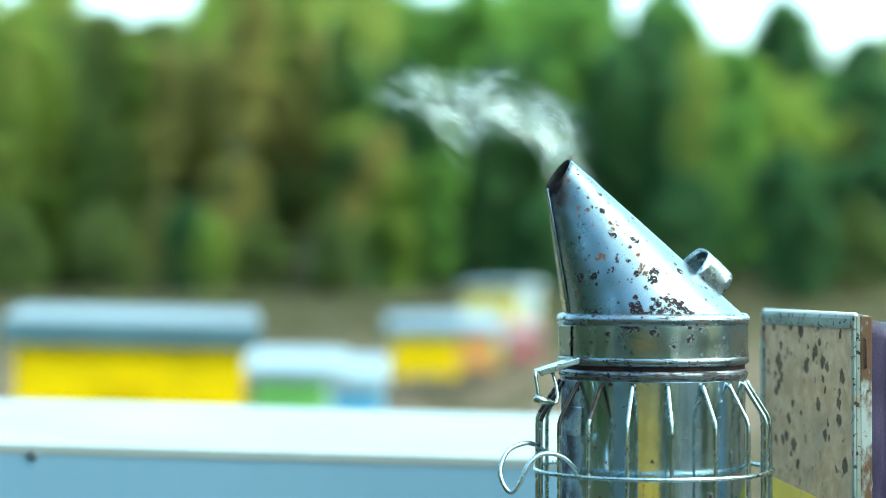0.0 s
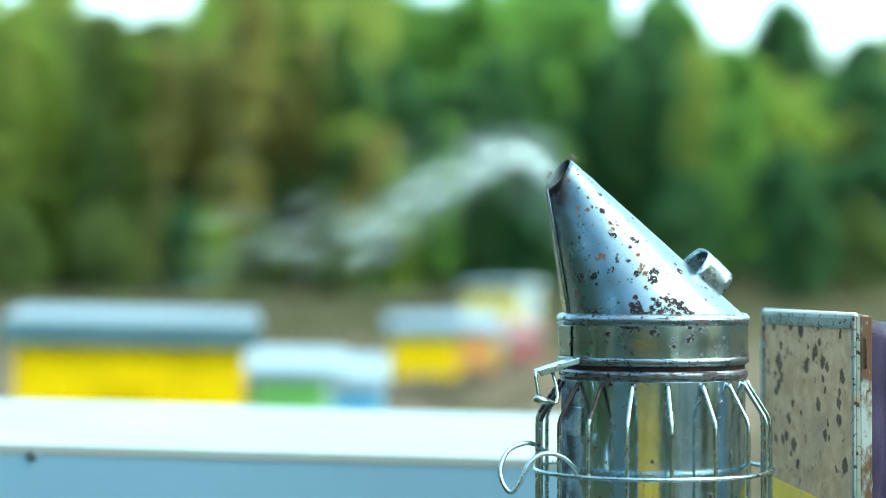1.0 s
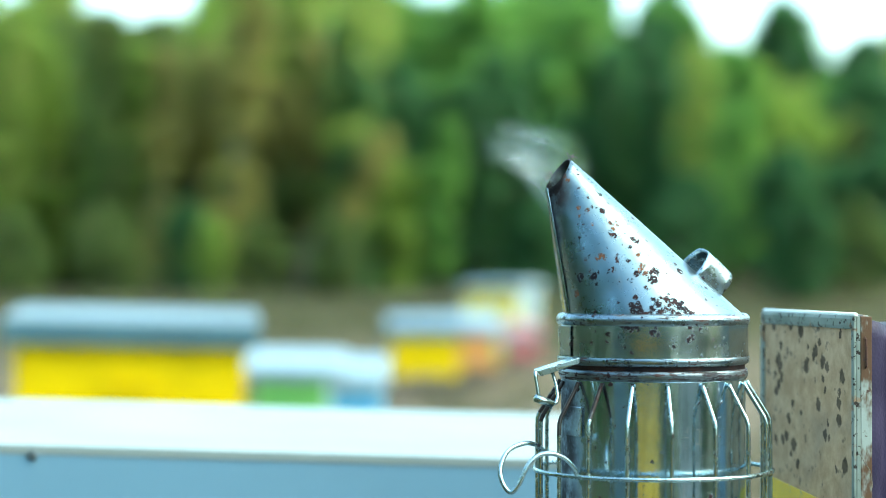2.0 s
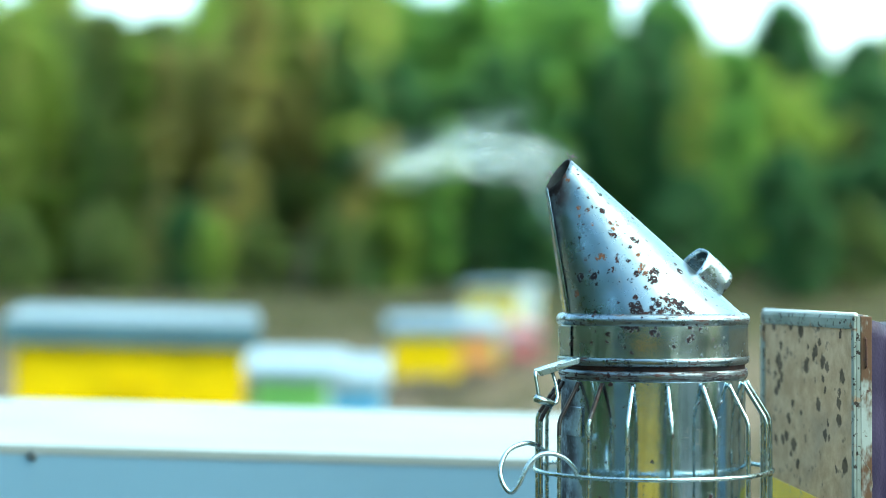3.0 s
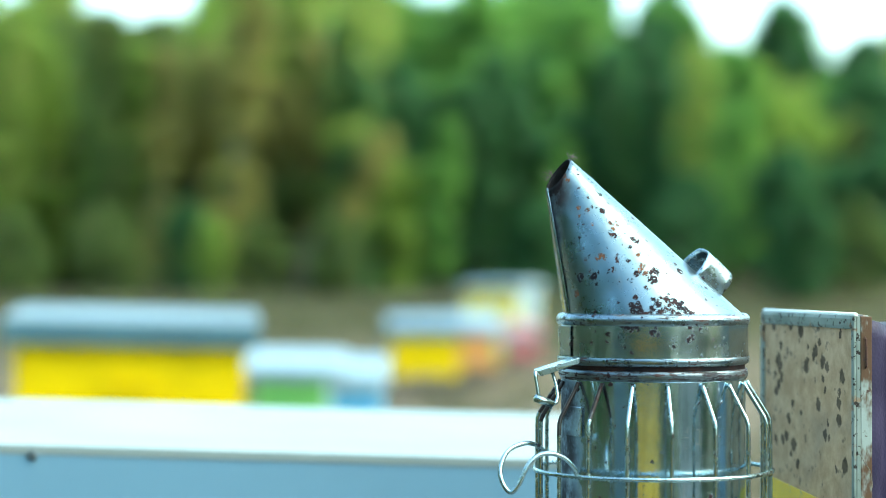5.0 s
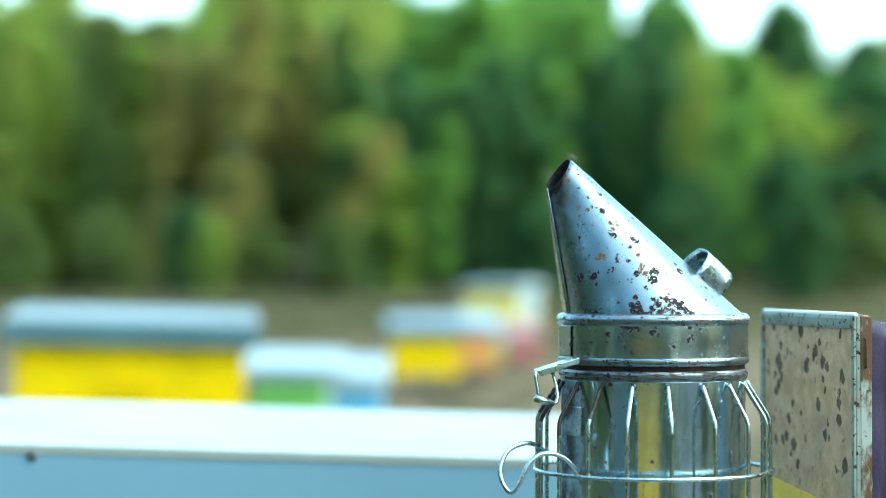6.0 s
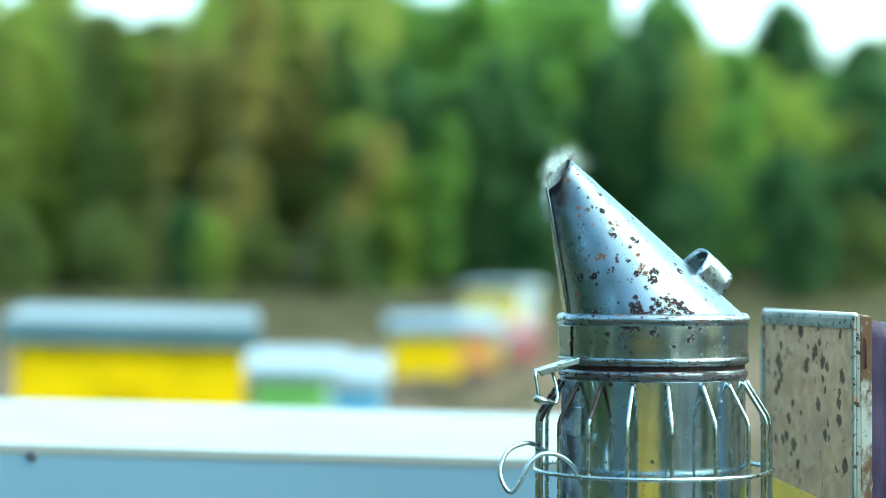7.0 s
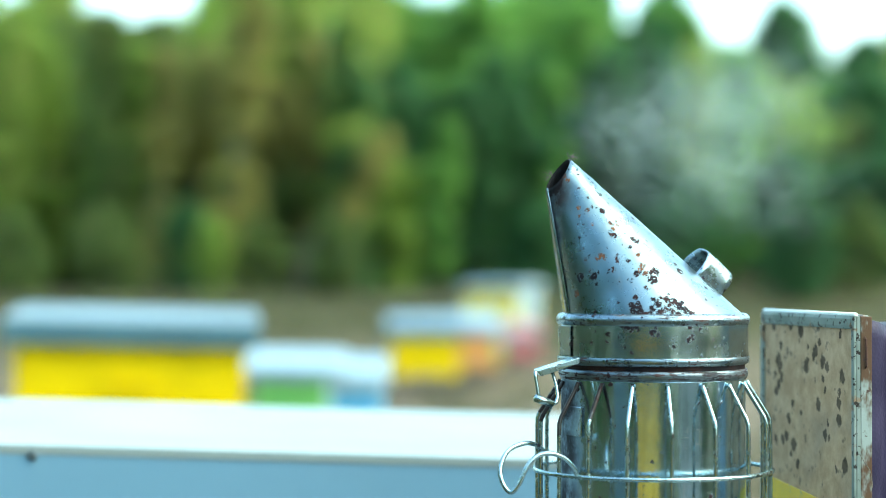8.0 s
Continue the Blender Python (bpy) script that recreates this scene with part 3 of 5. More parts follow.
beehive(pose(1.30, 1.22, 0, 0, 0, -90), 0.56, 0.45, 0.12, 0.80, WHITE_BLUE, SLATE, SHEET, "unseen pale blue beehive added as a light reflection", foot=0.0)
# the low hive that the smoker stands on
SUPPORT_Z = 0.5747
beehive(pose(0.20, 0.93, 0, 0, 0, 0), 0.42, 0.36, 0.14, SUPPORT_Z - 0.0545, RAW, OLD_WOOD, SHEET,
        "low pine beehive whose tin roof carries the smoker", over=0.02, foot=0.0)


# ---- the smoker ----
def build_smoker():
    smoker = thing("bee_smoker", pose(0.1132, 1.125, SUPPORT_Z), "rust-speckled tin bee smoker with wire cage and purple leather bellows", "bee smoker")
    # can
    can = part("can", lathe([(0.0001, 0.001), (0.0495, 0.001), (0.0497, 0.004), (0.0495, 0.008), (0.0495, 0.012), (0.0495, 0.152), (0.0495, 0.166), (0.0495, 0.1682), (0.0495, 0.1688), (0.0490, 0.1688), (0.0486, 0.164),
                             (0.0486, 0.004), (0.0001, 0.004)], 128, 0.004), TIN_CAN, smoker, "smooth reflecting tin can", True)
    part("lip", lathe([(0.0494, 0.1683), (0.0502, 0.1690), (0.0508, 0.1705), (0.0508, 0.1722), (0.0503, 0.1737), (0.0494, 0.1740)], 128, 0.004), STAINED_LIP, can, "sooty rolled lip", True)
    # lid: groove, beads, collar and cone
    lid = part("cone_lid", build_cone(), TIN_CONE, smoker, "slanted tin cone with rust flecks", True, SOOT_AND_SHADE)
    part("groove", lathe([(0.0485, 0.1735), (0.0492, 0.1745), (0.0494, 0.1760), (0.0502, 0.1766)], 128, 0.003), SOOTY_RIM, lid, "rusted groove under the lid", True)
    part("lower_bead", lathe([(0.0500, 0.1763), (0.0509, 0.1767), (0.0515, 0.1777), (0.0517, 0.1788), (0.0515, 0.1799), (0.0512, 0.1806)], 128, 0.003), TIN_BEAD, lid, "", True)
    part("collar", lathe([(0.0511, 0.1804), (0.0510, 0.182), (0.0511, 0.188), (0.0511, 0.195), (0.0510, 0.1975)], 128, 0.004), TIN_RIM, lid, "", True)
    part("upper_bead", lathe([(0.0509, 0.1973), (0.0514, 0.1978), (0.0519, 0.1990), (0.0521, 0.2002), (0.0519, 0.2014), (0.0511, 0.2026), (0.0498, 0.2034), (0.0470, 0.2036)], 128, 0.003), TIN_BEAD, lid, "", True)
    # collar joint, a lapped strip
    a = radians(-152)
    p = [Vector((0.0514 * math.cos(a + k), 0.0514 * math.sin(a + k), z)) for k, z in ((-0.26, 0.181), (0, 0.181), (0, 0.197), (-0.26, 0.197))]
    part("lap_joint", plate(p, 0.0006), TIN_RIM, lid)
    # cone seam
    part("seam", build_seam(), TIN_RIM, lid, "", True)
    part("finger_loop", build_loop(), LOOP_TIN, lid, "bent tin finger loop", True)
    # ash tufts at the nozzle
    rnd = random.Random(5)
    for c, n in (((-0.0445, -0.004, 0.2866), 12), ((-0.0555, -0.001, 0.2775), 10)):
        bm = bmesh.new()
        for i in range(n):
            p0 = Vector(c) + Vector([rnd.uniform(-0.0015, 0.0015) for _ in range(3)])
            way = Vector((rnd.uniform(-1, 1) + (-0.9 if n and c[0] < -0.05 else 0.5), rnd.uniform(-1, 1), rnd.uniform(-0.2, 1))).normalized()
            pts = [p0, p0 + way * 0.0011 + Vector((0, 0, 0.0005)), p0 + way * 0.0020 + Vector((rnd.uniform(-.001, .001), 0, rnd.uniform(-.001, .001))), p0 + way * rnd.uniform(0.0022, 0.0034) + Vector((rnd.uniform(-.0015, .0015), 0, rnd.uniform(-.0015, .001)))]
            tube(glide(pts, 8), 0.0002, 5, bm=bm, taper=0.5)
        part("ash_tuft", bm, ASH, lid, "grey burnt grass stuck to the nozzle")
    # cage
    for i in range(18):
        a = radians(-90 - 17.4 + 20 * i + {2: 2.4, 3: 3.6, 4: 4.0}.get(i, 0.4 if i % 3 == 1 else -0.3))
        ca, sa = math.cos(a), math.sin(a)
        line = [(r * ca, r * sa, z) for r, z in ((0.0500, 0.1672), (0.0512, 0.1650), (0.0613, 0.1492), (0.0624, 0.1462), (0.0626, 0.140), (0.0626, 0.09), (0.0626, 0.045), (0.0600, 0.020), (0.0510, 0.006))]
        wire = tube(line, 0.00115, 8)
        # wires on the left are darker in their upper part
        if ca < -0.4 and sa < 0.45:
            for f in wire.faces:
                f.material_index = int(f.calc_center_median().z > 0.146 + 0.004 * math.sin(i * 2.3))
        part("cage_wire", wire, WIRE, smoker, "", True, DARK_WIRE)
    for z in (0.1195, 0.052):
        part("cage_ring", tube([(0.0640 * math.cos(math.tau * i / 72), 0.0640 * math.sin(math.tau * i / 72), z) for i in range(72)], 0.0012, 8, True), WIRE, smoker, "", True)
    hook = [(-0.0439, -0.0470, 0.1201), (-0.0455, -0.0485, 0.1241), (-0.0503, -0.0510, 0.1293), (-0.0577, -0.0540, 0.1323), (-0.0651, -0.0560, 0.1309), (-0.0704, -0.0580, 0.1255), (-0.0742, -0.0590, 0.1173),
            (-0.0782, -0.0580, 0.1128), (-0.0822, -0.0560, 0.1164), (-0.0838, -0.0530, 0.1242), (-0.0799, -0.0490, 0.1329), (-0.0710, -0.0440, 0.1367), (-0.0636, -0.0360, 0.1347), (-0.0592, -0.0310, 0.1301)]
    part("hook", tube(glide(hook, 90), 0.00125, 8), WIRE, smoker, "wire hanging hook", True)
    # latch
    latch = part("latch", plate([(-0.0436, -0.0300, 0.1815), (-0.0436, -0.0285, 0.1783), (-0.0640, -0.0330, 0.1718), (-0.0660, -0.0335, 0.1746)][::-1], 0.010), WIRE, smoker, "bright bent tin latch")
    part("bail", tube([(-0.0652, -0.0425, 0.1738), (-0.0652, -0.0425, 0.1710), (-0.0638, -0.0440, 0.1620), (-0.0636, -0.0440, 0.1604)], 0.0010, 8), WIRE, latch, "", True)
    part("bail", tube([(-0.0575, -0.0325, 0.1765), (-0.0560, -0.0340, 0.1730), (-0.0540, -0.0360, 0.1660), (-0.0534, -0.0380, 0.1605), (-0.0542, -0.0395, 0.1575), (-0.0560, -0.0405, 0.1567)], 0.0010, 8), WIRE, latch, "", True)
    roller = part("roller", tube([(-0.0655, -0.0445, 0.1602), (-0.0564, -0.0405, 0.1568)], 0.0020, 14), WIRE, latch, "rolled tin tube", True)
    # black plug paints the shade inside the tube, which is solid
    part("bore_shade", tube([(-0.0570, -0.0408, 0.15705), (-0.05618, -0.0404, 0.1567)], 0.0014, 12), SOOT_AND_SHADE, roller, "black plug for the shaded open end")
    p = [Vector((0.0498 * math.cos(radians(k)), 0.0498 * math.sin(radians(k)), z)) for k, z in ((-162, 0.1385), (-143, 0.1385), (-143, 0.1545), (-162, 0.1545))]
    part("hinge_plate", plate(p, 0.0012, 0.0005), TIN_CAN, can)
    return smoker


def build_cone():
    """An oblique cone from the rim up to the small tilted mouth."""
    bm = bmesh.new()
    segs, steps = 128, 40
    mouth, u = Vector((-0.0508, 0, 0.2782)), Vector((0.60, 0, 0.80))
    tilt = radians(13)
    v = Vector((-0.80 * math.sin(tilt), math.cos(tilt), 0.60 * math.sin(tilt)))
    skins = []
    for inner in (0, 1):
        rings = []
        for k in range(steps + 1):
            t = k / steps
            ring = []
            for i in range(segs):
                a = math.tau * i / segs
                lo = Vector((0.0475 * math.cos(a), 0.0475 * math.sin(a), 0.2034))
                hi = mouth + 0.0104 * (math.cos(a) * u + math.sin(a) * v)
                p = lo.lerp(hi, t)
                out = Vector((math.cos(a), math.sin(a), 0.4)).normalized()
                dent = 0.00035 * noise.noise(p * 70) + 0.0005 * t ** 6 * noise.noise(p * 260)
                ring.append(bm.verts.new(p + out * (dent - 0.0007 * inner)))
            rings.append(ring)
        skins.append(rings)
        for a, b in zip(rings, rings[1:]):
            for i in range(segs):
                j = (i + 1) % segs
                f = (a[i], a[j], b[j], b[i])
                bm.faces.new(f if not inner else f[::-1]).material_index = inner
    for i in range(segs):
        j = (i + 1) % segs
        bm.faces.new((skins[0][-1][i], skins[0][-1][j], skins[1][-1][j], skins[1][-1][i]))
    return bm


def build_seam():
    """The lapped seam that runs down the cone."""
    bm = bmesh.new()
    mouth, u = Vector((-0.0508, 0, 0.2782)), Vector((0.60, 0, 0.80))
    rows = []
    for k in range(25):
        t = k / 24
        row = []
        for a, lift in ((178, 0.0002), (180, 0.0010), (192 + 2 * t, 0.0012), (196 + 4 * t, 0.0011), (197 + 4 * t, 0.0002)):
            a = radians(a)
            p = Vector((0.0475 * math.cos(a), 0.0475 * math.sin(a), 0.2034)).lerp(mouth + 0.0104 * (math.cos(a) * u + math.sin(a) * Vector((0, 1, 0))), t)
            row.append(bm.verts.new(p + Vector((math.cos(a), math.sin(a), 0.3)) * lift))
        rows.append(row)
    for a, b in zip(rows, rows[1:]):
        for i in range(4):
            bm.faces.new((a[i], a[i + 1], b[i + 1], b[i]))
    return bm


def build_loop():
    """A strip of tin bent into a loop on the slope of the cone."""
    bm = bmesh.new()
    a, n, turn = Vector((0.74, 0, -0.67)), Vector((0.67, 0, 0.74)), radians(20)
    across = Vector((0, -1, 0)) * math.cos(turn) + a * math.sin(turn)
    axis = a * math.cos(turn) + Vector((0, 1, 0)) * math.sin(turn)
    mid = Vector((0.0168, 0, 0.2305)) + a * 0.004
    rows = []
    for lift in (0.0, 0.0008):
        for s in range(7):
            row = []
            for k in range(33):
                t = math.pi * (k / 32)
                c, d = -math.cos(t), math.sin(t)
                c, d = math.copysign(abs(c) ** 0.8, c), d ** 0.7
                p = mid + across * 0.0112 * c + n * (0.0135 * d - 0.001) + axis * (0.0195 * s / 6)
                p += (across * c + n * d) * (lift + 0.0008 * noise.noise(p * 130))
                row.append(bm.verts.new(p))
            rows.append(row)
    for base in (0, 7):
        for s in range(6):
            for k in range(32):
                bm.faces.new((rows[base + s][k], rows[base + s][k + 1], rows[base + s + 1][k + 1], rows[base + s + 1][k]))
    for s in (0, 6):
        for k in range(32):
            bm.faces.new((rows[s][k], rows[s][k + 1], rows[s + 7][k + 1], rows[s + 7][k]))
    bmesh.ops.recalc_face_normals(bm, faces=bm.faces[:])
    return bm


def build_bellows(smoker):
    """Board, channels, leather folds and back board; x runs along the board towards the eye, y away from the can."""
    turn = Matrix(((0.227, 0.974, 0, 0.0880), (-0.974, 0.227, 0, 0.0330), (0, 0, 1, 0.004), (0, 0, 0, 1)))

    def piece(name, bm, mat, parent=None, label="", smooth=False):
        bm.transform(turn)
        return part(name, bm, mat, parent or smoker, label, smooth)

    w, wf, h, t = 0.0640, 0.0675, 0.1988, 0.0108
    board = piece("bellows_board", box((-wf + 0.0025, 0.0012, 0.002), (w - 0.003, t - 0.001, h - 0.002), 0.0006), BOARD, None, "stained plywood bellows board")
    piece("top_channel", box((-wf, 0.0, h - 0.0078), (w - 0.0022, t, h), 0.0021), CHANNEL, board, "pale green chipped metal edging")
    # bead coloured pale to stand for the sky highlight on the channel
    piece("rolled_edge", tube([(-wf + 0.001, 0.0030, h - 0.0002), (w - 0.004, 0.0030, h - 0.0002)], 0.0015, 10), EDGE_HIGHLIGHT, board, "pale top edge with its sky highlight in the colour", True)
    piece("fibre", tube(glide([(w + 0.0004, 0.0030, 0.126), (w + 0.0012, 0.0060, 0.121), (w + 0.0008, 0.0092, 0.116), (w + 0.0004, 0.0104, 0.108)], 14), 0.00022, 5), ASH, board, "stray straw fibre")
    piece("side_channel", box((-wf, 0.0002, 0), (-wf + 0.0055, t, h - 0.008), 0.0007), CHANNEL, board)
    piece("side_channel", box((w - 0.0032, 0.0, 0), (w, 0.0016, h - 0.0002), 0.0005), CHANNEL, board)
    piece("edge_strip", box((w - 0.0026, 0.0018, 0), (w - 0.0004, 0.0042, h - 0.0006), 0.0005), CHANNEL, board, "pale chipped paint")
    piece("edge_strip", box((w - 0.0026, 0.0044, 0), (w - 0.0006, t, h - 0.0008), 0.0005), EDGE, board, "paint worn through to brown rust")
    piece("bottom_channel", box((-wf + 0.006, 0.0, 0), (w - 0.004, t, 0.007), 0.0007), CHANNEL, board)
    piece("staple", tube([(w - 0.001, 0.0068, 0.187), (w + 0.0006, 0.0068, 0.186), (w + 0.0006, 0.0072, 0.172), (w - 0.001, 0.0072, 0.171)], 0.0007, 6), OLD_RUST, board, "rusty staple")
    piece("label_strip", plate([(-wf + 0.008, 0.0002, 0.070), (0.022, 0.0002, 0.070), (0.022, 0.0002, 0.0975), (-wf + 0.008, 0.0002, 0.1040)], 0.0005, 0.0001), OLD_LABEL, board, "scratched yellow label")
    piece("label_strip", plate([(0.023, 0.0002, 0.070), (w - 0.006, 0.0002, 0.070), (w - 0.006, 0.0002, 0.0940), (0.023, 0.0002, 0.0970)], 0.0005, 0.0001), TEAL, board, "scratched dark label")
    # leather with folds
    bm = bmesh.new()
    rings = []
    steps = 25
    for k in range(steps):
        s = k / (steps - 1)
        sink = 0.0010 + 0.010 * (0.5 - 0.5 * math.cos(s * math.tau * 2)) * min(1, s * 6)
        ring = []
        half, hi, lo = w - 0.0015 - sink, h - 0.0022 - sink * 0.5 - 0.006 * s, 0.004 + sink * 0.5
        line = []
        for i in range(16):
            line.append((-half + 2 * half * i / 16, lo))
        for i in range(24):
            line.append((half, lo + (hi - lo) * i / 24))
        for i in range(16):
            line.append((half - 2 * half * i / 16, hi))
        for i in range(24):
            line.append((-half, hi - (hi - lo) * i / 24))
        for x, z in line:
            y = t - 0.001 + 0.085 * s * (0.55 + 0.45 * z / h)
            c = Vector((x, y, z))
            ring.append(bm.verts.new(c * 1 + Vector((0.0008 * noise.noise(c * 90), 0, 0.0012 * noise.noise(c * 60)))))
        rings.append(ring)
    for a, b in zip(rings, rings[1:]):
        for i in range(len(a)):
            j = (i + 1) % len(a)
            bm.faces.new((a[i], a[j], b[j], b[i]))
    piece("bellows_leather", bm, LEATHER, None, "dark purple pebbled leather", True)
    back = box((-wf, 0, 0), (w, t, h), 0.001)
    for v in back.verts:
        v.co.y += t + 0.085 * (0.55 + 0.45 * v.co.z / h) - 0.001
        v.co.z -= 0.005 * (v.co.z / h)
    piece("back_board", back, BOARD)
    piece("air_tube", tube([(0, -0.038, 0.03), (0, 0.004, 0.03)], 0.008, 16), TIN_CAN, None, "", True)


bee_smoker = build_smoker()
build_bellows(bee_smoker)


# ---- trees ----
def build_tree(name, label, category, height, spread, leaf, seed, clumps=70, leaves=170, size=0.105, lean=0.0, low=0.12):
    """Tapered trunk with limbs and a crown of small leaves in uneven clumps."""
    clumps, leaves = int(clumps * 1.7), int(leaves * 0.62)
    rnd = random.Random(seed)
    tree = thing(name, Matrix.Identity(4), label, category, "trees of the wood edge")
    top = Vector((lean * height, 0, height * 0.86))
    stem = glide([(0, 0, -0.1), (0.03 * height * rnd.uniform(-1, 1), 0.03, height * 0.3), tuple(top * 0.62), tuple(top)], 14)
    bm = tube(stem, 0.035 * height ** 0.8, 9, taper=0.2)
    centres = []
    for i in range(clumps):
        z = low + (1 - low) * rnd.random() ** 0.85
        a = rnd.random() * math.tau
        bulge = math.sin(math.pi * min(1, 0.12 + z * 0.86)) ** 0.65
        r = spread * bulge * (rnd.random() ** 0.45) * (0.7 + 0.5 * noise.noise(Vector((math.cos(a) * 1.3, math.sin(a) * 1.3, z * 3 + seed))))
        centres.append(Vector((r * math.cos(a) + lean * z * height, r * math.sin(a), z * height * rnd.uniform(0.93, 1.0))))
    limbs = centres[::8]
    for c in limbs:
        start = min(stem, key=lambda p: abs(p.z - c.z * 0.62))
        limb = tube(glide([start, start.lerp(c, 0.5) + Vector((0, 0, 0.08)), c], 7), 0.010 * height ** 0.8, 6, taper=0.25, bm=None if len(limbs) < 12 else bm)
        if len(limbs) < 12:
            part("branch", limb, BARK, tree, "", True)
    part("trunk", bm, BARK, tree, "", True)
    rng = np.random.default_rng(seed)
    cs = np.array([tuple(c) for c in centres])
    n = clumps * leaves
    own = np.repeat(np.arange(clumps), leaves)
    reach = rng.uniform(0.07, 0.19, clumps)[own] * (height / 3.5) ** 0.7 * 1.25
    off = rng.normal(size=(n, 3))
    off /= np.linalg.norm(off, axis=1)[:, None]
    off *= (rng.random(n) ** 0.5 * reach)[:, None] * np.array([1.15, 1.15, 0.85])
    p = cs[own] + off
    p[:, 2] = np.maximum(p[:, 2], 0.03)
    a = rng.normal(size=(n, 3)) + np.array([0, 0, -0.4])
    a /= np.linalg.norm(a, axis=1)[:, None]
    b = np.cross(a, rng.normal(size=(n, 3)))
    b /= np.linalg.norm(b, axis=1)[:, None]
    s = (size * rng.uniform(0.6, 1.3, n))[:, None]
    fold = np.cross(a, b) * s * 0.12
    verts = np.stack([p, p + a * s * 0.45 + b * s * 0.28 + fold, p + a * s, p + a * s * 0.45 - b * s * 0.28 + fold], 1).reshape(-1, 3)
    me = bpy.data.meshes.new("crown")
    me.from_pydata(verts.tolist(), [], np.arange(n * 4).reshape(-1, 4).tolist())
    me.materials.append(leaf)
    crown = new("crown", me)
    crown.parent = tree
    return tree


OLIVE = leafy("olive_leaves", (0.24, 0.325, 0.058), (0.335, 0.42, 0.084), part_dry=0.08)
SHRUB = leafy("shrub_leaves", (0.078, 0.138, 0.03), (0.13, 0.195, 0.043), part_dry=0.08)
MID = leafy("green_leaves", (0.11, 0.25, 0.045), (0.21, 0.375, 0.072), part_dry=0.02)
DEEP = leafy("deep_green_leaves", (0.029, 0.098, 0.030), (0.067, 0.165, 0.046), part_dry=0.01)
BRIGHT = leafy("light_green_leaves", (0.18, 0.285, 0.042), (0.275, 0.375, 0.062), part_dry=0.02)
DRY = leafy("dry_leaves", (0.24, 0.235, 0.055), (0.31, 0.295, 0.08), part_dry=0.12)


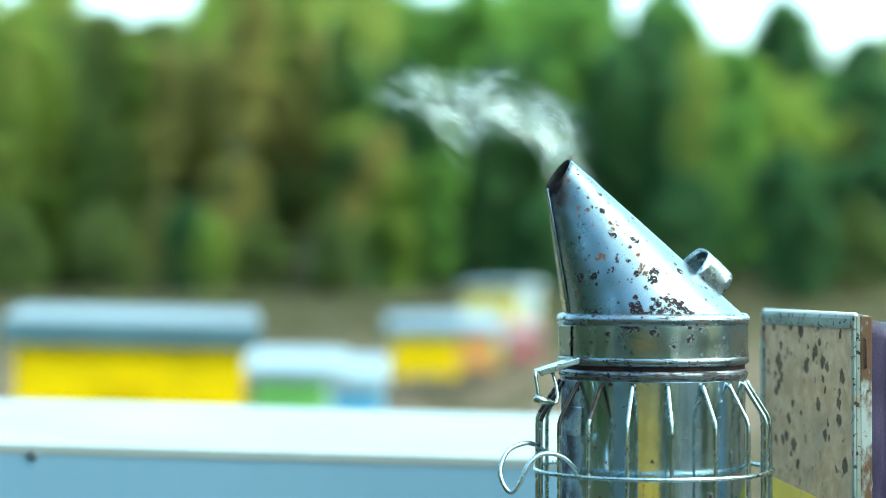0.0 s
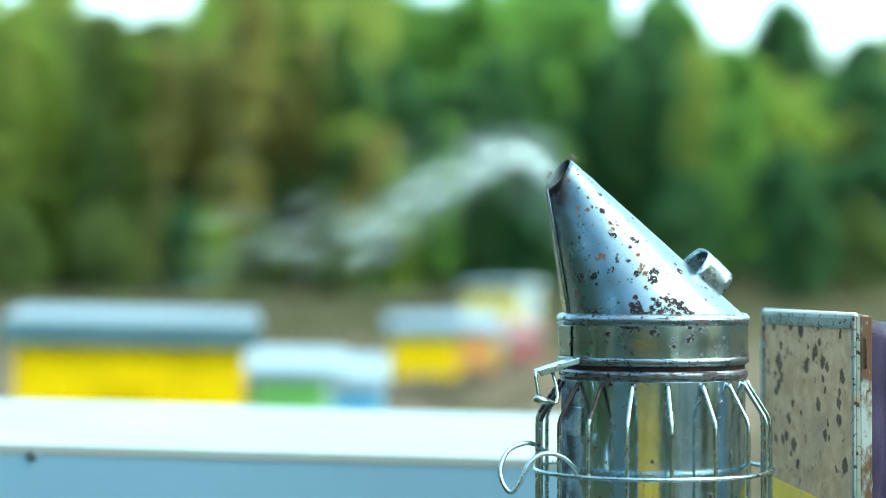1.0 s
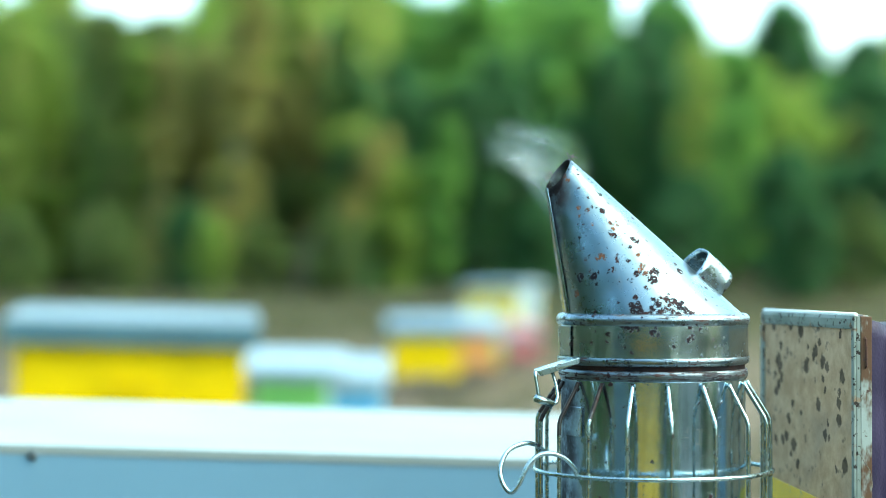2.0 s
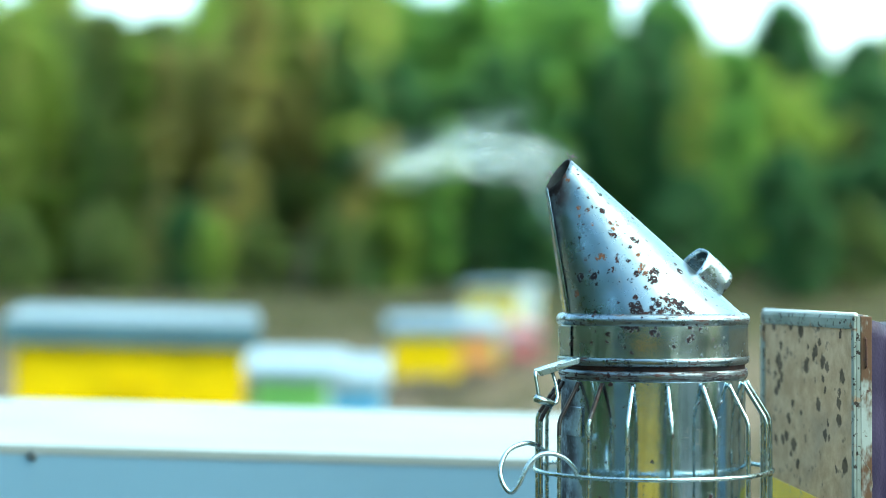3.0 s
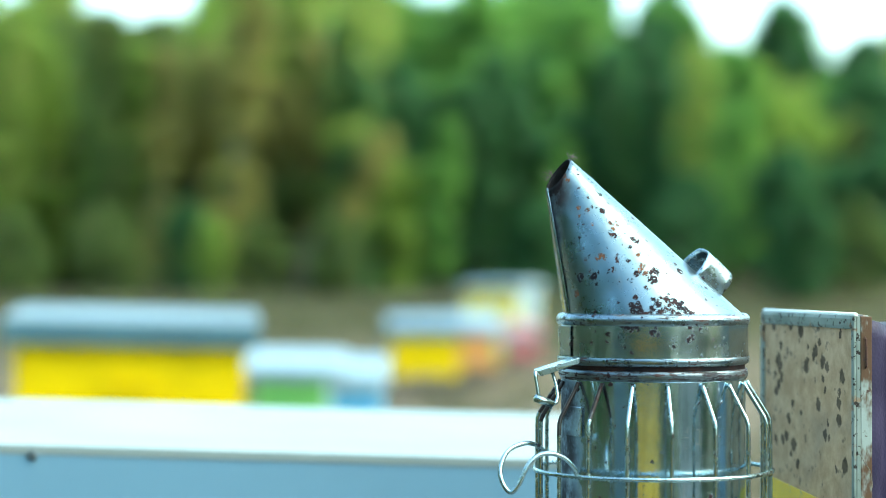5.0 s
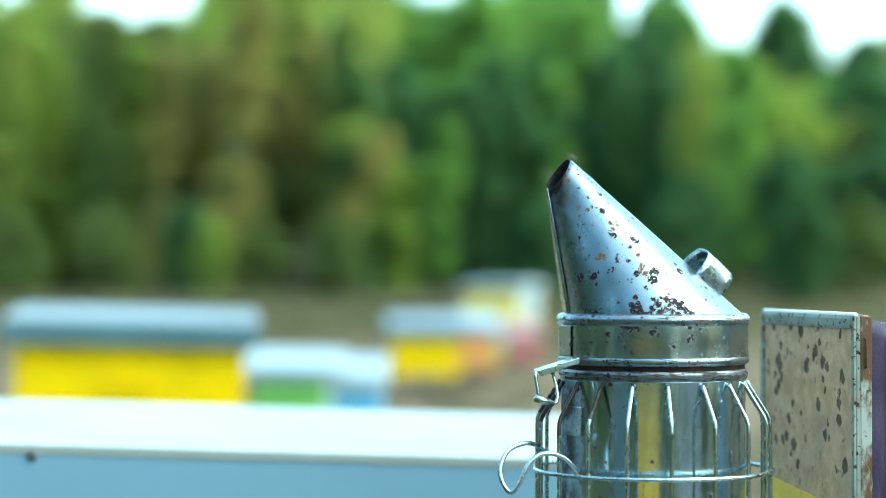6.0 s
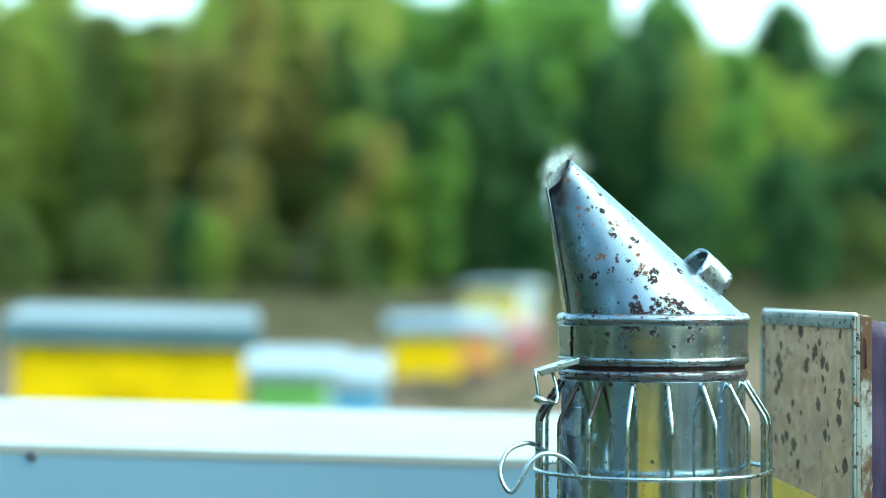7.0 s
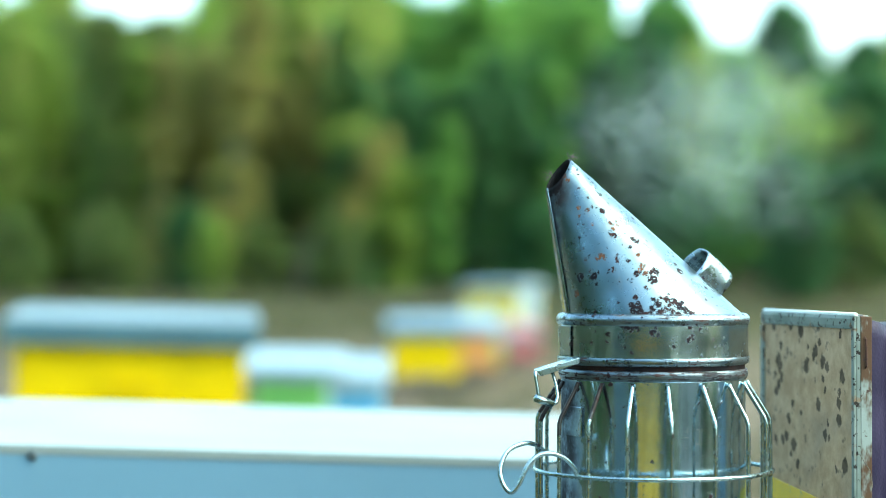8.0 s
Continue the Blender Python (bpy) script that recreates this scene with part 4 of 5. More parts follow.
def plant_trees():
    kinds = {
        "olive": build_tree("tree", "olive-green slender tree at the wood edge", "tree", 4.4, 1.15, OLIVE, 11, 95),
        "olive_wide": build_tree("tree", "olive-green bushy tree with thin foliage", "tree", 4.2, 1.5, OLIVE, 12, 105, lean=0.04),
        "mid": build_tree("tree", "leafy green tree at the wood edge", "tree", 4.3, 1.35, MID, 13, 110),
        "deep": build_tree("tree", "dense dark green tree at the wood edge", "tree", 4.5, 1.5, DEEP, 14, 120, low=0.05),
        "deep_bush": build_tree("shrub", "dark green dense shrub at the wood edge", "shrub", 2.2, 1.1, DEEP, 15, 75, low=0.02),
        "bright": build_tree("shrub", "light green sunlit shrub before the trees", "shrub", 2.3, 0.9, BRIGHT, 16, 65, low=0.05),
        "dry": build_tree("shrub", "thin yellow-brown drying shrub", "shrub", 2.1, 0.45, DRY, 17, 32, low=0.05, lean=0.12),
        "sapling": build_tree("sapling", "slender olive-green sapling in the undergrowth", "sapling", 3.0, 0.25, OLIVE, 21, 28, low=0.04, lean=0.05),
        "green_sapling": build_tree("sapling", "slender light green sapling in the undergrowth", "sapling", 2.8, 0.27, BRIGHT, 22, 28, low=0.04, lean=-0.06),
        "shade_sapling": build_tree("sapling", "thin grey-green sapling in the undergrowth", "sapling", 2.6, 0.23, SHRUB, 23, 24, low=0.03),
        "dark_sapling": build_tree("sapling", "slender dark green sapling in the undergrowth", "sapling", 2.7, 0.27, MID, 25, 28, low=0.03, lean=0.08),
        "deep_sapling": build_tree("sapling", "slender deep green sapling in the shade", "sapling", 2.7, 0.30, DEEP, 27, 30, low=0.03, lean=-0.04),
        "dry_sapling": build_tree("sapling", "thin sapling with drying tan leaves", "sapling", 2.6, 0.18, DRY, 26, 18, low=0.1, lean=0.10),
        "leaning": build_tree("shrub", "thin tan shrub of drying leaves, leaning over", "shrub", 1.65, 0.13, DRY, 24, 14, low=0.2, lean=0.5),
        "olive_bush": build_tree("shrub", "olive-green low shrub before the trees", "shrub", 1.7, 0.95, SHRUB, 18, 60, low=0.02),
    }
    used = set()

    def plant(kind, x, y, scale=1.0, turn=0.0):
        m = pose(x, y, ground_z(x, y) - 0.02, 0, 0, turn)
        ob = kinds[kind]
        if kind in used:
            ob = copy_thing(ob, m)
        else:
            used.add(kind)
            ob.matrix_basis = m
        ob.scale = (scale, scale, scale)

    rows = (("olive", -6.4, 27, 1.05, 20), ("olive_wide", -5.3, 28, 0.98, 80), ("olive", -4.4, 27, 0.81, 140), ("olive_wide", -3.7, 28.5, 0.85, 200), ("olive", -2.75, 27, 0.95, 60), ("olive_wide", -2.0, 28.5, 1.0, 200),
            ("olive", -1.45, 27, 0.95, 260), ("mid", -0.7, 28, 0.93, 10), ("olive_wide", -5.6, 30, 0.92, 90), ("mid", 0.5, 27.5, 0.92, 70), ("deep", 1.4, 29, 0.91, 50), ("mid", 1.9, 27.5, 0.87, 190), ("deep", 2.85, 28.0, 0.79, 120),
            ("mid", 3.7, 27.5, 0.70, 240), ("deep", 4.55, 28, 0.78, 300), ("deep", 5.5, 27, 0.66, 30), ("olive_wide", 6.3, 28, 0.74, 110),
            ("deep", 0.2, 31, 0.82, 33), ("mid", -2.2, 31.5, 0.95, 66), ("olive_wide", -4.2, 32, 0.86, 12), ("deep", 1.9, 32, 0.84, 99), ("deep", 4.2, 31, 0.66, 200), ("olive_wide", -6.5, 32, 0.95, 250), ("deep", 5.9, 32, 0.66, 250),
            ("deep_bush", 0.6, 23, 0.95, 0), ("deep_bush", 1.6, 23.5, 0.9, 80), ("deep_bush", -0.25, 23.5, 0.75, 140), ("bright", 3.6, 22, 0.85, 30), ("bright", 2.7, 23.5, 0.95, 150), ("bright", -0.65, 24.5, 0.9, 250),
            ("olive_bush", -3.7, 22.5, 1.1, 0), ("olive_bush", -2.4, 22, 1.0, 60), ("olive_bush", -4.9, 23, 1.2, 120), ("olive_bush", -1.3, 22, 1.0, 200), ("leaning", -1.62, 21.6, 0.9, -5),
            ("dry", -2.5, 22, 1.0, 40), ("deep_bush", 4.9, 24, 1.0, 220), ("olive_bush", -3.0, 24.5, 1.15, 300), ("olive_bush", -1.9, 24.5, 1.1, 20), ("bright", -0.55, 21, 0.62, 310), ("leaning", -1.36, 20.4, 0.95, 0), ("bright", -3.4, 25.5, 1.2, 77),
            ("olive_bush", -4.6, 25, 1.3, 20), ("deep_bush", 3.05, 18.5, 0.55, 45), ("deep_bush", 3.9, 20.5, 0.5, 145), ("deep_bush", 2.3, 19.5, 0.5, 245), ("olive_bush", -2.1, 25.5, 1.6, 170), ("olive_bush", -3.6, 17.5, 0.42, 15), ("olive_bush", -2.9, 18, 0.45, 95), ("bright", -2.0, 18, 0.3, 33), ("olive_bush", -1.6, 18.3, 0.4, 180), ("olive_bush", -0.9, 17.6, 0.38, 250), ("olive_bush", -4.3, 18.2, 0.5, 300), ("deep_bush", -2.4, 19.5, 0.4, 80), ("deep_bush", 0.9, 19, 0.4, 20), ("deep_bush", 2.75, 16, 0.38, 70), ("olive_bush", 3.3, 16.5, 0.42, 170), ("deep_bush", 3.7, 17.5, 0.5, 270), ("deep_bush", 1.9, 17, 0.36, 310), ("deep_bush", 4.3, 19.5, 0.6, 30),
            ("mid", -0.65, 32, 0.9, 44), ("olive_wide", -1.1, 30, 0.85, 15), ("olive", -3.25, 26, 0.72, 310), ("olive_wide", -4.9, 26, 0.7, 35), ("olive", -5.9, 26, 0.8, 210), ("mid", -1.9, 26, 0.66, 130),
            ("mid", 1.0, 26, 0.62, 100), ("mid", 2.9, 26.2, 0.55, 200), ("mid", 4.9, 26.3, 0.55, 20), ("olive_wide", 5.9, 26, 0.5, 320), ("mid", 0.0, 26, 0.6, 280), ("olive_bush", -2.0, 23.5, 1.2, 99), ("mid", 1.5, 33, 0.9, 77),
            ("mid", 2.35, 28.6, 0.79, 20), ("deep", 3.05, 29, 0.84, 160), ("mid", 3.45, 29, 0.74, 260), ("olive", -4.2, 28.6, 0.80, 30), ("mid", 1.2, 28.5, 0.93, 15),
            ("mid", -0.05, 29.5, 0.93, 200), ("mid", 1.7, 29.5, 1.0, 110), ("deep", 2.15, 30, 0.95, 10), ("mid", 1.25, 30.5, 1.02, 300),
            ("dark_sapling", 3.05, 28.6, 1.42, 0), ("dark_sapling", 3.25, 29, 1.38, 40), ("dark_sapling", 4.68, 29, 1.35, 10), ("dark_sapling", 4.82, 28.6, 1.28, 70), ("dark_sapling", 2.3, 29, 1.34, 60),
            ("dark_sapling", 3.14, 28.3, 1.45, 120), ("deep_sapling", 3.18, 28.8, 1.44, 0), ("deep_sapling", 3.10, 29.3, 1.48, 90), ("deep_sapling", 4.74, 28.3, 1.34, 30), ("olive_wide", 0.75, 30, 0.95, 310))
    for kind, x, y, scale, turn in rows:
        plant(kind, x * 1.5, y * 1.5, scale * 1.5, turn)
    # undergrowth along the wood edge, leaf colours chosen for each stretch
    rnd = random.Random(9)
    stands = ((-6.5, -4.3, 28, ("sapling", "sapling", "green_sapling", "shade_sapling"), 0.8, 1.25),
              (-4.3, -3.1, 18, ("green_sapling", "green_sapling", "sapling", "shade_sapling"), 0.8, 1.2),
              (-3.1, -2.0, 18, ("shade_sapling", "dry_sapling", "sapling", "green_sapling"), 0.8, 1.3),
              (-2.0, -0.9, 18, ("sapling", "green_sapling", "dry_sapling", "sapling"), 0.75, 1.25),
              (-0.9, 0.3, 12, ("dark_sapling", "deep_sapling", "deep_sapling"), 0.6, 1.0),
              (0.3, 2.4, 16, ("dark_sapling", "deep_sapling", "deep_sapling"), 0.6, 1.1),
              (2.4, 4.1, 16, ("green_sapling", "dark_sapling", "sapling"), 0.5, 0.95),
              (4.1, 6.2, 14, ("dark_sapling", "deep_sapling", "shade_sapling"), 0.4, 0.9))
    for lo, hi, count, kinds_here, least, most in stands:
        for i in range(count):
            x = lo + (hi - lo) * (i + rnd.random()) / count
            plant(rnd.choice(kinds_here), x * 1.5, rnd.uniform(20.5, 26) * 1.5, rnd.uniform(least, most) * 1.5, rnd.uniform(-25, 25))
    # unseen dark bushes added in a ring to darken what the tin reflects
    for i in range(15):
        a = radians(62 + i * 17)
        plant(("deep_bush", "deep", "deep_bush", "deep")[i % 4], 6.2 * math.sin(a) * (1 + 0.1 * (i % 3)), 6.2 * math.cos(a), 0.85 if i % 4 != 1 else 0.6, i * 47)
    # unseen wood added round the clearing, taller at 190-300 degrees for dark reflections
    rnd = random.Random(3)
    for i in range(26):
        a = radians(28 + i * 12.2)
        r = rnd.uniform(13, 19)
        dense = 190 < math.degrees(a) < 300
        plant("deep" if dense else rnd.choice(("mid", "deep", "olive_wide", "deep")), r * math.sin(a), r * math.cos(a), rnd.uniform(0.9, 1.4) * (1.8 if dense else 1.0), rnd.uniform(0, 360))


plant_trees()


def build_grass():
    """Dry and green blades over the bare ground, in loose tufts."""
    rng = np.random.default_rng(8)
    tufts = 1500
    tx, ty = rng.uniform(-5, 5, tufts), 2.2 + 27 * rng.random(tufts) ** 0.8
    around = 2600
    tx = np.concatenate([tx, rng.uniform(-6, 6, around)])
    ty = np.concatenate([ty, rng.uniform(-6, 3, around)])
    tufts += around
    own = np.repeat(np.arange(tufts), 16)
    n = len(own)
    x, y = tx[own] + rng.normal(0, 0.06, n), ty[own] + rng.normal(0, 0.06, n)
    z = np.array([ground_z(a, b) for a, b in zip(x, y)]) - 0.01
    h = rng.uniform(0.04, 0.15, n)
    a = rng.uniform(0, math.tau, n)
    lean = rng.uniform(0.1, 0.5, n) * h
    w = rng.uniform(0.003, 0.007, n)
    foot = np.stack([x, y, z], 1)
    side = np.stack([-np.sin(a) * w, np.cos(a) * w, np.zeros(n)], 1)
    bend = np.stack([np.cos(a) * lean, np.sin(a) * lean, h], 1)
    verts = np.stack([foot - side, foot + side, foot + bend * [0.35, 0.35, 0.6] + side * 0.8, foot + bend * [0.35, 0.35, 0.6] - side * 0.8, foot + bend], 1).reshape(-1, 3)
    k = np.arange(n)[:, None] * 5
    faces = (k + [0, 1, 2, 3]).tolist() + (k + [3, 2, 4]).tolist()
    me = bpy.data.meshes.new("grass")
    me.from_pydata(verts.tolist(), [], faces)
    me.materials.append(leafy("grass_blades", (0.035, 0.055, 0.016), (0.085, 0.095, 0.036), (0.15, 0.125, 0.07), 0.3))
    tagged(new("grass", me), "sparse tufts of dry and green grass", "grass", kind="stuff")


build_grass()


# ---- smoke ----
def build_wisp(length, width, seed):
    """A curled veil of smoke, x along its drift."""
    rnd = random.Random(seed)
    bm = bmesh.new()
    layer = bm.loops.layers.uv.new("UVMap")
    nu, nv = 18, 9
    ph, wave, curl = rnd.uniform(0, 6), rnd.uniform(0.06, 0.16), rnd.uniform(0.3, 0.9)
    grid = []
    for i in range(nu):
        u = i / (nu - 1)
        row = []
        for j in range(nv):
            v = j / (nv - 1)
            x = (u - 0.5) * length
            a = (v - 0.5) * 2 * curl + 0.5 * math.sin(u * 5 + ph)
            wide = width * (0.75 + 0.5 * u)
            row.append(bm.verts.new((x + 0.1 * wide * math.sin(v * 4 + ph), wave * length * math.sin(u * 4.2 + ph) * 0.5 + wide * 0.35 * math.cos(a * 1.6), (v - 0.5) * wide + 0.5 * wave * length * math.sin(u * 3.1 + ph * 2))))
        grid.append(row)
    for i in range(nu - 1):
        for j in range(nv - 1):
            f = bm.faces.new((grid[i][j], grid[i + 1][j], grid[i + 1][j + 1], grid[i][j + 1]))
            for lp, (a, b) in zip(f.loops, ((i, j), (i + 1, j), (i + 1, j + 1), (i, j + 1))):
                lp[layer].uv = (a / (nu - 1), b / (nv - 1))
    return bm


# Each puff: first and last moment at the mouth, number of wisps, size in millimetres, density, then its drift from the mouth:
# age in seconds, way to the side and up in millimetres, scatter in millimetres.
ARC = ((0, -2, 0, 2), (0.04, -18, 11, 3), (0.08, -46, 9, 6), (0.115, -82, 2, 11), (0.155, -140, -10, 18), (0.20, -240, -30, 28), (0.35, -620, -60, 60))
FAST_ARC = ((0, -2, 0, 2), (0.025, -20, 10, 3), (0.05, -52, 8, 6), (0.075, -90, 0, 12), (0.10, -140, -14, 20), (0.13, -220, -30, 30), (0.25, -700, -50, 60))
LOW_ARC = ((0, -4, -2, 2), (0.035, -22, 4, 5), (0.07, -56, -6, 13), (0.105, -98, -26, 22), (0.145, -150, -42, 28), (0.19, -240, -60, 36), (0.35, -620, -90, 60))
DROP_ARC = ((0, -2, 0, 2), (0.025, -12, 9, 3), (0.05, -28, 10, 5), (0.08, -48, 3, 9), (0.11, -74, -10, 13), (0.15, -112, -28, 17), (0.19, -165, -44, 22), (0.35, -520, -90, 40))
PUFFS = (
    # a curling puff, then gusts to the side
    (-0.20, 0.06, 25, (46, 32), 0.40, ((0, 0, 0, 3), (0.04, -5, 24, 8), (0.08, -20, 35, 10), (0.13, -48, 37, 11), (0.18, -74, 54, 14), (0.28, -120, 84, 22), (0.5, -420, 130, 40))),
    (0.07, 0.20, 16, (54, 34), 0.45, ((0, 0, 0, 3), (0.04, -28, 12, 8), (0.07, -54, 16, 20), (0.10, -76, -10, 26), (0.2, -190, 14, 40), (0.4, -520, 40, 60))),
    (0.24, 0.32, 5, (34, 22), 0.5, ((0, 0, 0, 3), (0.06, -18, 14, 7), (0.10, -44, 18, 10), (0.2, -200, 30, 20), (0.4, -520, 40, 60))),
    (0.36, 0.51, 44, (62, 20), 0.27, FAST_ARC), (0.36, 0.49, 24, (84, 38), 0.15, LOW_ARC),
    (0.52, 0.72, 9, (44, 24), 0.4, ARC),
    (0.79, 0.99, 60, (38, 20), 0.24, DROP_ARC), (0.98, 1.10, 20, (64, 22), 0.30, ARC), (1.10, 1.20, 24, (40, 20), 0.26, DROP_ARC),
    (1.20, 1.30, 16, (64, 22), 0.30, ARC), (0.79, 0.98, 26, (64, 34), 0.09, DROP_ARC), (0.98, 1.26, 26, (96, 44), 0.14, LOW_ARC),
    (1.26, 1.385, 12, (60, 26), 0.4, FAST_ARC),
    (1.455, 1.50, 4, (26, 14), 0.4, ((0, 0, 0, 2), (0.04, -10, 10, 4), (0.09, -34, 13, 6), (0.14, -80, 6, 10), (0.3, -420, -10, 30))),
    (1.52, 1.66, 8, (42, 22), 0.55, ((0, 0, 0, 2), (0.04, -16, 12, 4), (0.09, -48, 13, 6), (0.13, -84, 2, 10), (0.3, -520, -10, 30))),
    (1.69, 1.72, 3, (30, 18), 0.6, ((0, 0, 0, 2), (0.04, -22, 8, 6), (0.09, -48, 12, 8), (0.14, -120, 6, 10), (0.3, -520, -10, 30))),
    (1.95, 2.35, 26, (60, 30), 0.5, ARC),
    (2.90, 3.02, 16, (60, 32), 0.36, ((0, 0, 0, 2), (0.03, -20, 12, 4), (0.06, -46, 14, 7), (0.09, -80, 6, 9), (0.13, -160, 0, 20), (0.3, -620, -20, 60))),
    (3.10, 3.37, 56, (70, 22), 0.33, FAST_ARC), (3.22, 3.34, 22, (100, 46), 0.18, FAST_ARC),
    (3.44, 3.51, 14, (34, 20), 0.20, ((0, 0, 0, 2), (0.02, -14, 11, 2), (0.04, -34, 7, 4), (0.055, -56, -14, 7), (0.07, -76, -44, 10), (0.10, -220, -80, 30), (0.15, -620, -60, 40))),
    (3.43, 3.47, 8, (64, 40), 0.10, ((0, 0, 0, 2), (0.02, -24, 4, 5), (0.04, -48, -16, 10), (0.07, -72, -44, 12), (0.10, -220, -80, 30), (0.15, -620, -60, 40))),
    (3.95, 4.00, 6, (38, 30), 0.36, ((0, 0, 0, 2), (0.03, -18, 9, 4), (0.05, -40, 13, 5), (0.09, -260, 30, 20), (0.2, -620, 30, 20))),
    (4.38, 4.40, 1, (20, 9), 0.5, ((0, 0, 0, 1), (0.02, -8, 2, 1), (0.05, -14, 3, 2), (0.09, -260, 20, 20), (0.2, -620, 30, 20))),
    (4.66, 4.69, 2, (20, 9), 0.5, ((0, 0, 0, 1), (0.02, -8, 2, 1), (0.05, -14, 3, 2), (0.09, -260, 20, 20), (0.2, -620, 30, 20))),
    (5.0, 5.25, 12, (46, 24), 0.5, ARC),
    # the wind turns
    (6.40, 6.49, 12, (38, 32), 0.33, ((0, 0, 0, 3), (0.04, -3, 11, 5), (0.08, 10, 16, 7), (0.12, 38, 10, 12), (0.18, 150, 14, 20), (0.35, 620, 60, 40))),
    (6.52, 6.58, 4, (44, 36), 0.16, ((0, 0, 0, 3), (0.05, -4, 14, 12), (0.10, 10, 18, 16), (0.14, 60, 30, 20), (0.3, 620, 60, 40))),
    (6.76, 6.96, 7, (18, 13), 0.6, ((0, 0, 0, 2), (0.05, -3, 5, 3), (0.09, 6, 11, 4), (0.11, 130, 20, 8), (0.25, 820, 60, 40))),
    (6.955, 7.0, 7, (22, 11), 0.7, ((0, -4, -10, 2), (0.02, -4, -2, 2), (0.05, 4, 9, 2), (0.09, 24, 14, 5), (0.14, 60, -2, 10), (0.2, 130, -20, 18), (0.4, 620, -20, 40))),
    (7.0, 7.20, 18, (44, 26), 0.6, ((0, 0, 0, 2), (0.03, -1, 6, 3), (0.06, 12, 14, 4), (0.10, 40, 6, 9), (0.15, 80, -14, 16), (0.22, 150, -22, 22), (0.45, 620, 20, 40))),
    (7.20, 7.36, 24, (66, 52), 0.10, ((0, 0, 0, 3), (0.04, -6, 16, 6), (0.08, 6, 34, 13), (0.13, 36, 38, 22), (0.18, 90, 20, 30), (0.26, 190, 16, 40), (0.5, 620, 80, 60))),
    (7.34, 7.50, 40, (44, 38), 0.27, ((0, 0, 0, 4), (0.04, -10, 16, 14), (0.08, -14, 33, 24), (0.12, -8, 52, 28), (0.17, 40, 66, 24), (0.24, 150, 60, 26), (0.5, 620, 80, 60))),
    (7.22, 7.40, 10, (96, 70), 0.11, ((0, 10, 0, 8), (0.08, 30, 26, 20), (0.16, 80, 20, 30), (0.30, 150, 16, 40), (0.6, 620, 80, 60))),
    (7.50, 7.68, 10, (44, 24), 0.55, ((0, 0, 0, 2), (0.04, -2, 12, 4), (0.09, 18, 34, 7), (0.14, 44, 54, 12), (0.22, 110, 60, 26), (0.45, 620, 100, 50))),
    (7.70, 7.78, 16, (34, 28), 0.55, ((0, 0, 2, 3), (0.03, -2, 10, 8), (0.08, 0, 14, 11), (0.13, 34, 44, 14), (0.19, 90, 50, 24), (0.28, 150, 44, 34), (0.6, 620, 100, 50))),
    (7.80, 7.88, 12, (70, 52), 0.11, ((0, 0, 2, 3), (0.03, 6, 16, 6), (0.07, 34, 44, 12), (0.11, 66, 46, 20), (0.16, 100, 40, 34), (0.3, 200, 44, 40), (0.6, 620, 100, 50))),
    (7.74, 7.90, 16, (104, 76), 0.11, ((0, 10, 0, 8), (0.08, 40, 20, 20), (0.14, 70, 14, 30), (0.26, 110, 14, 40), (0.6, 620, 80, 60))),
)


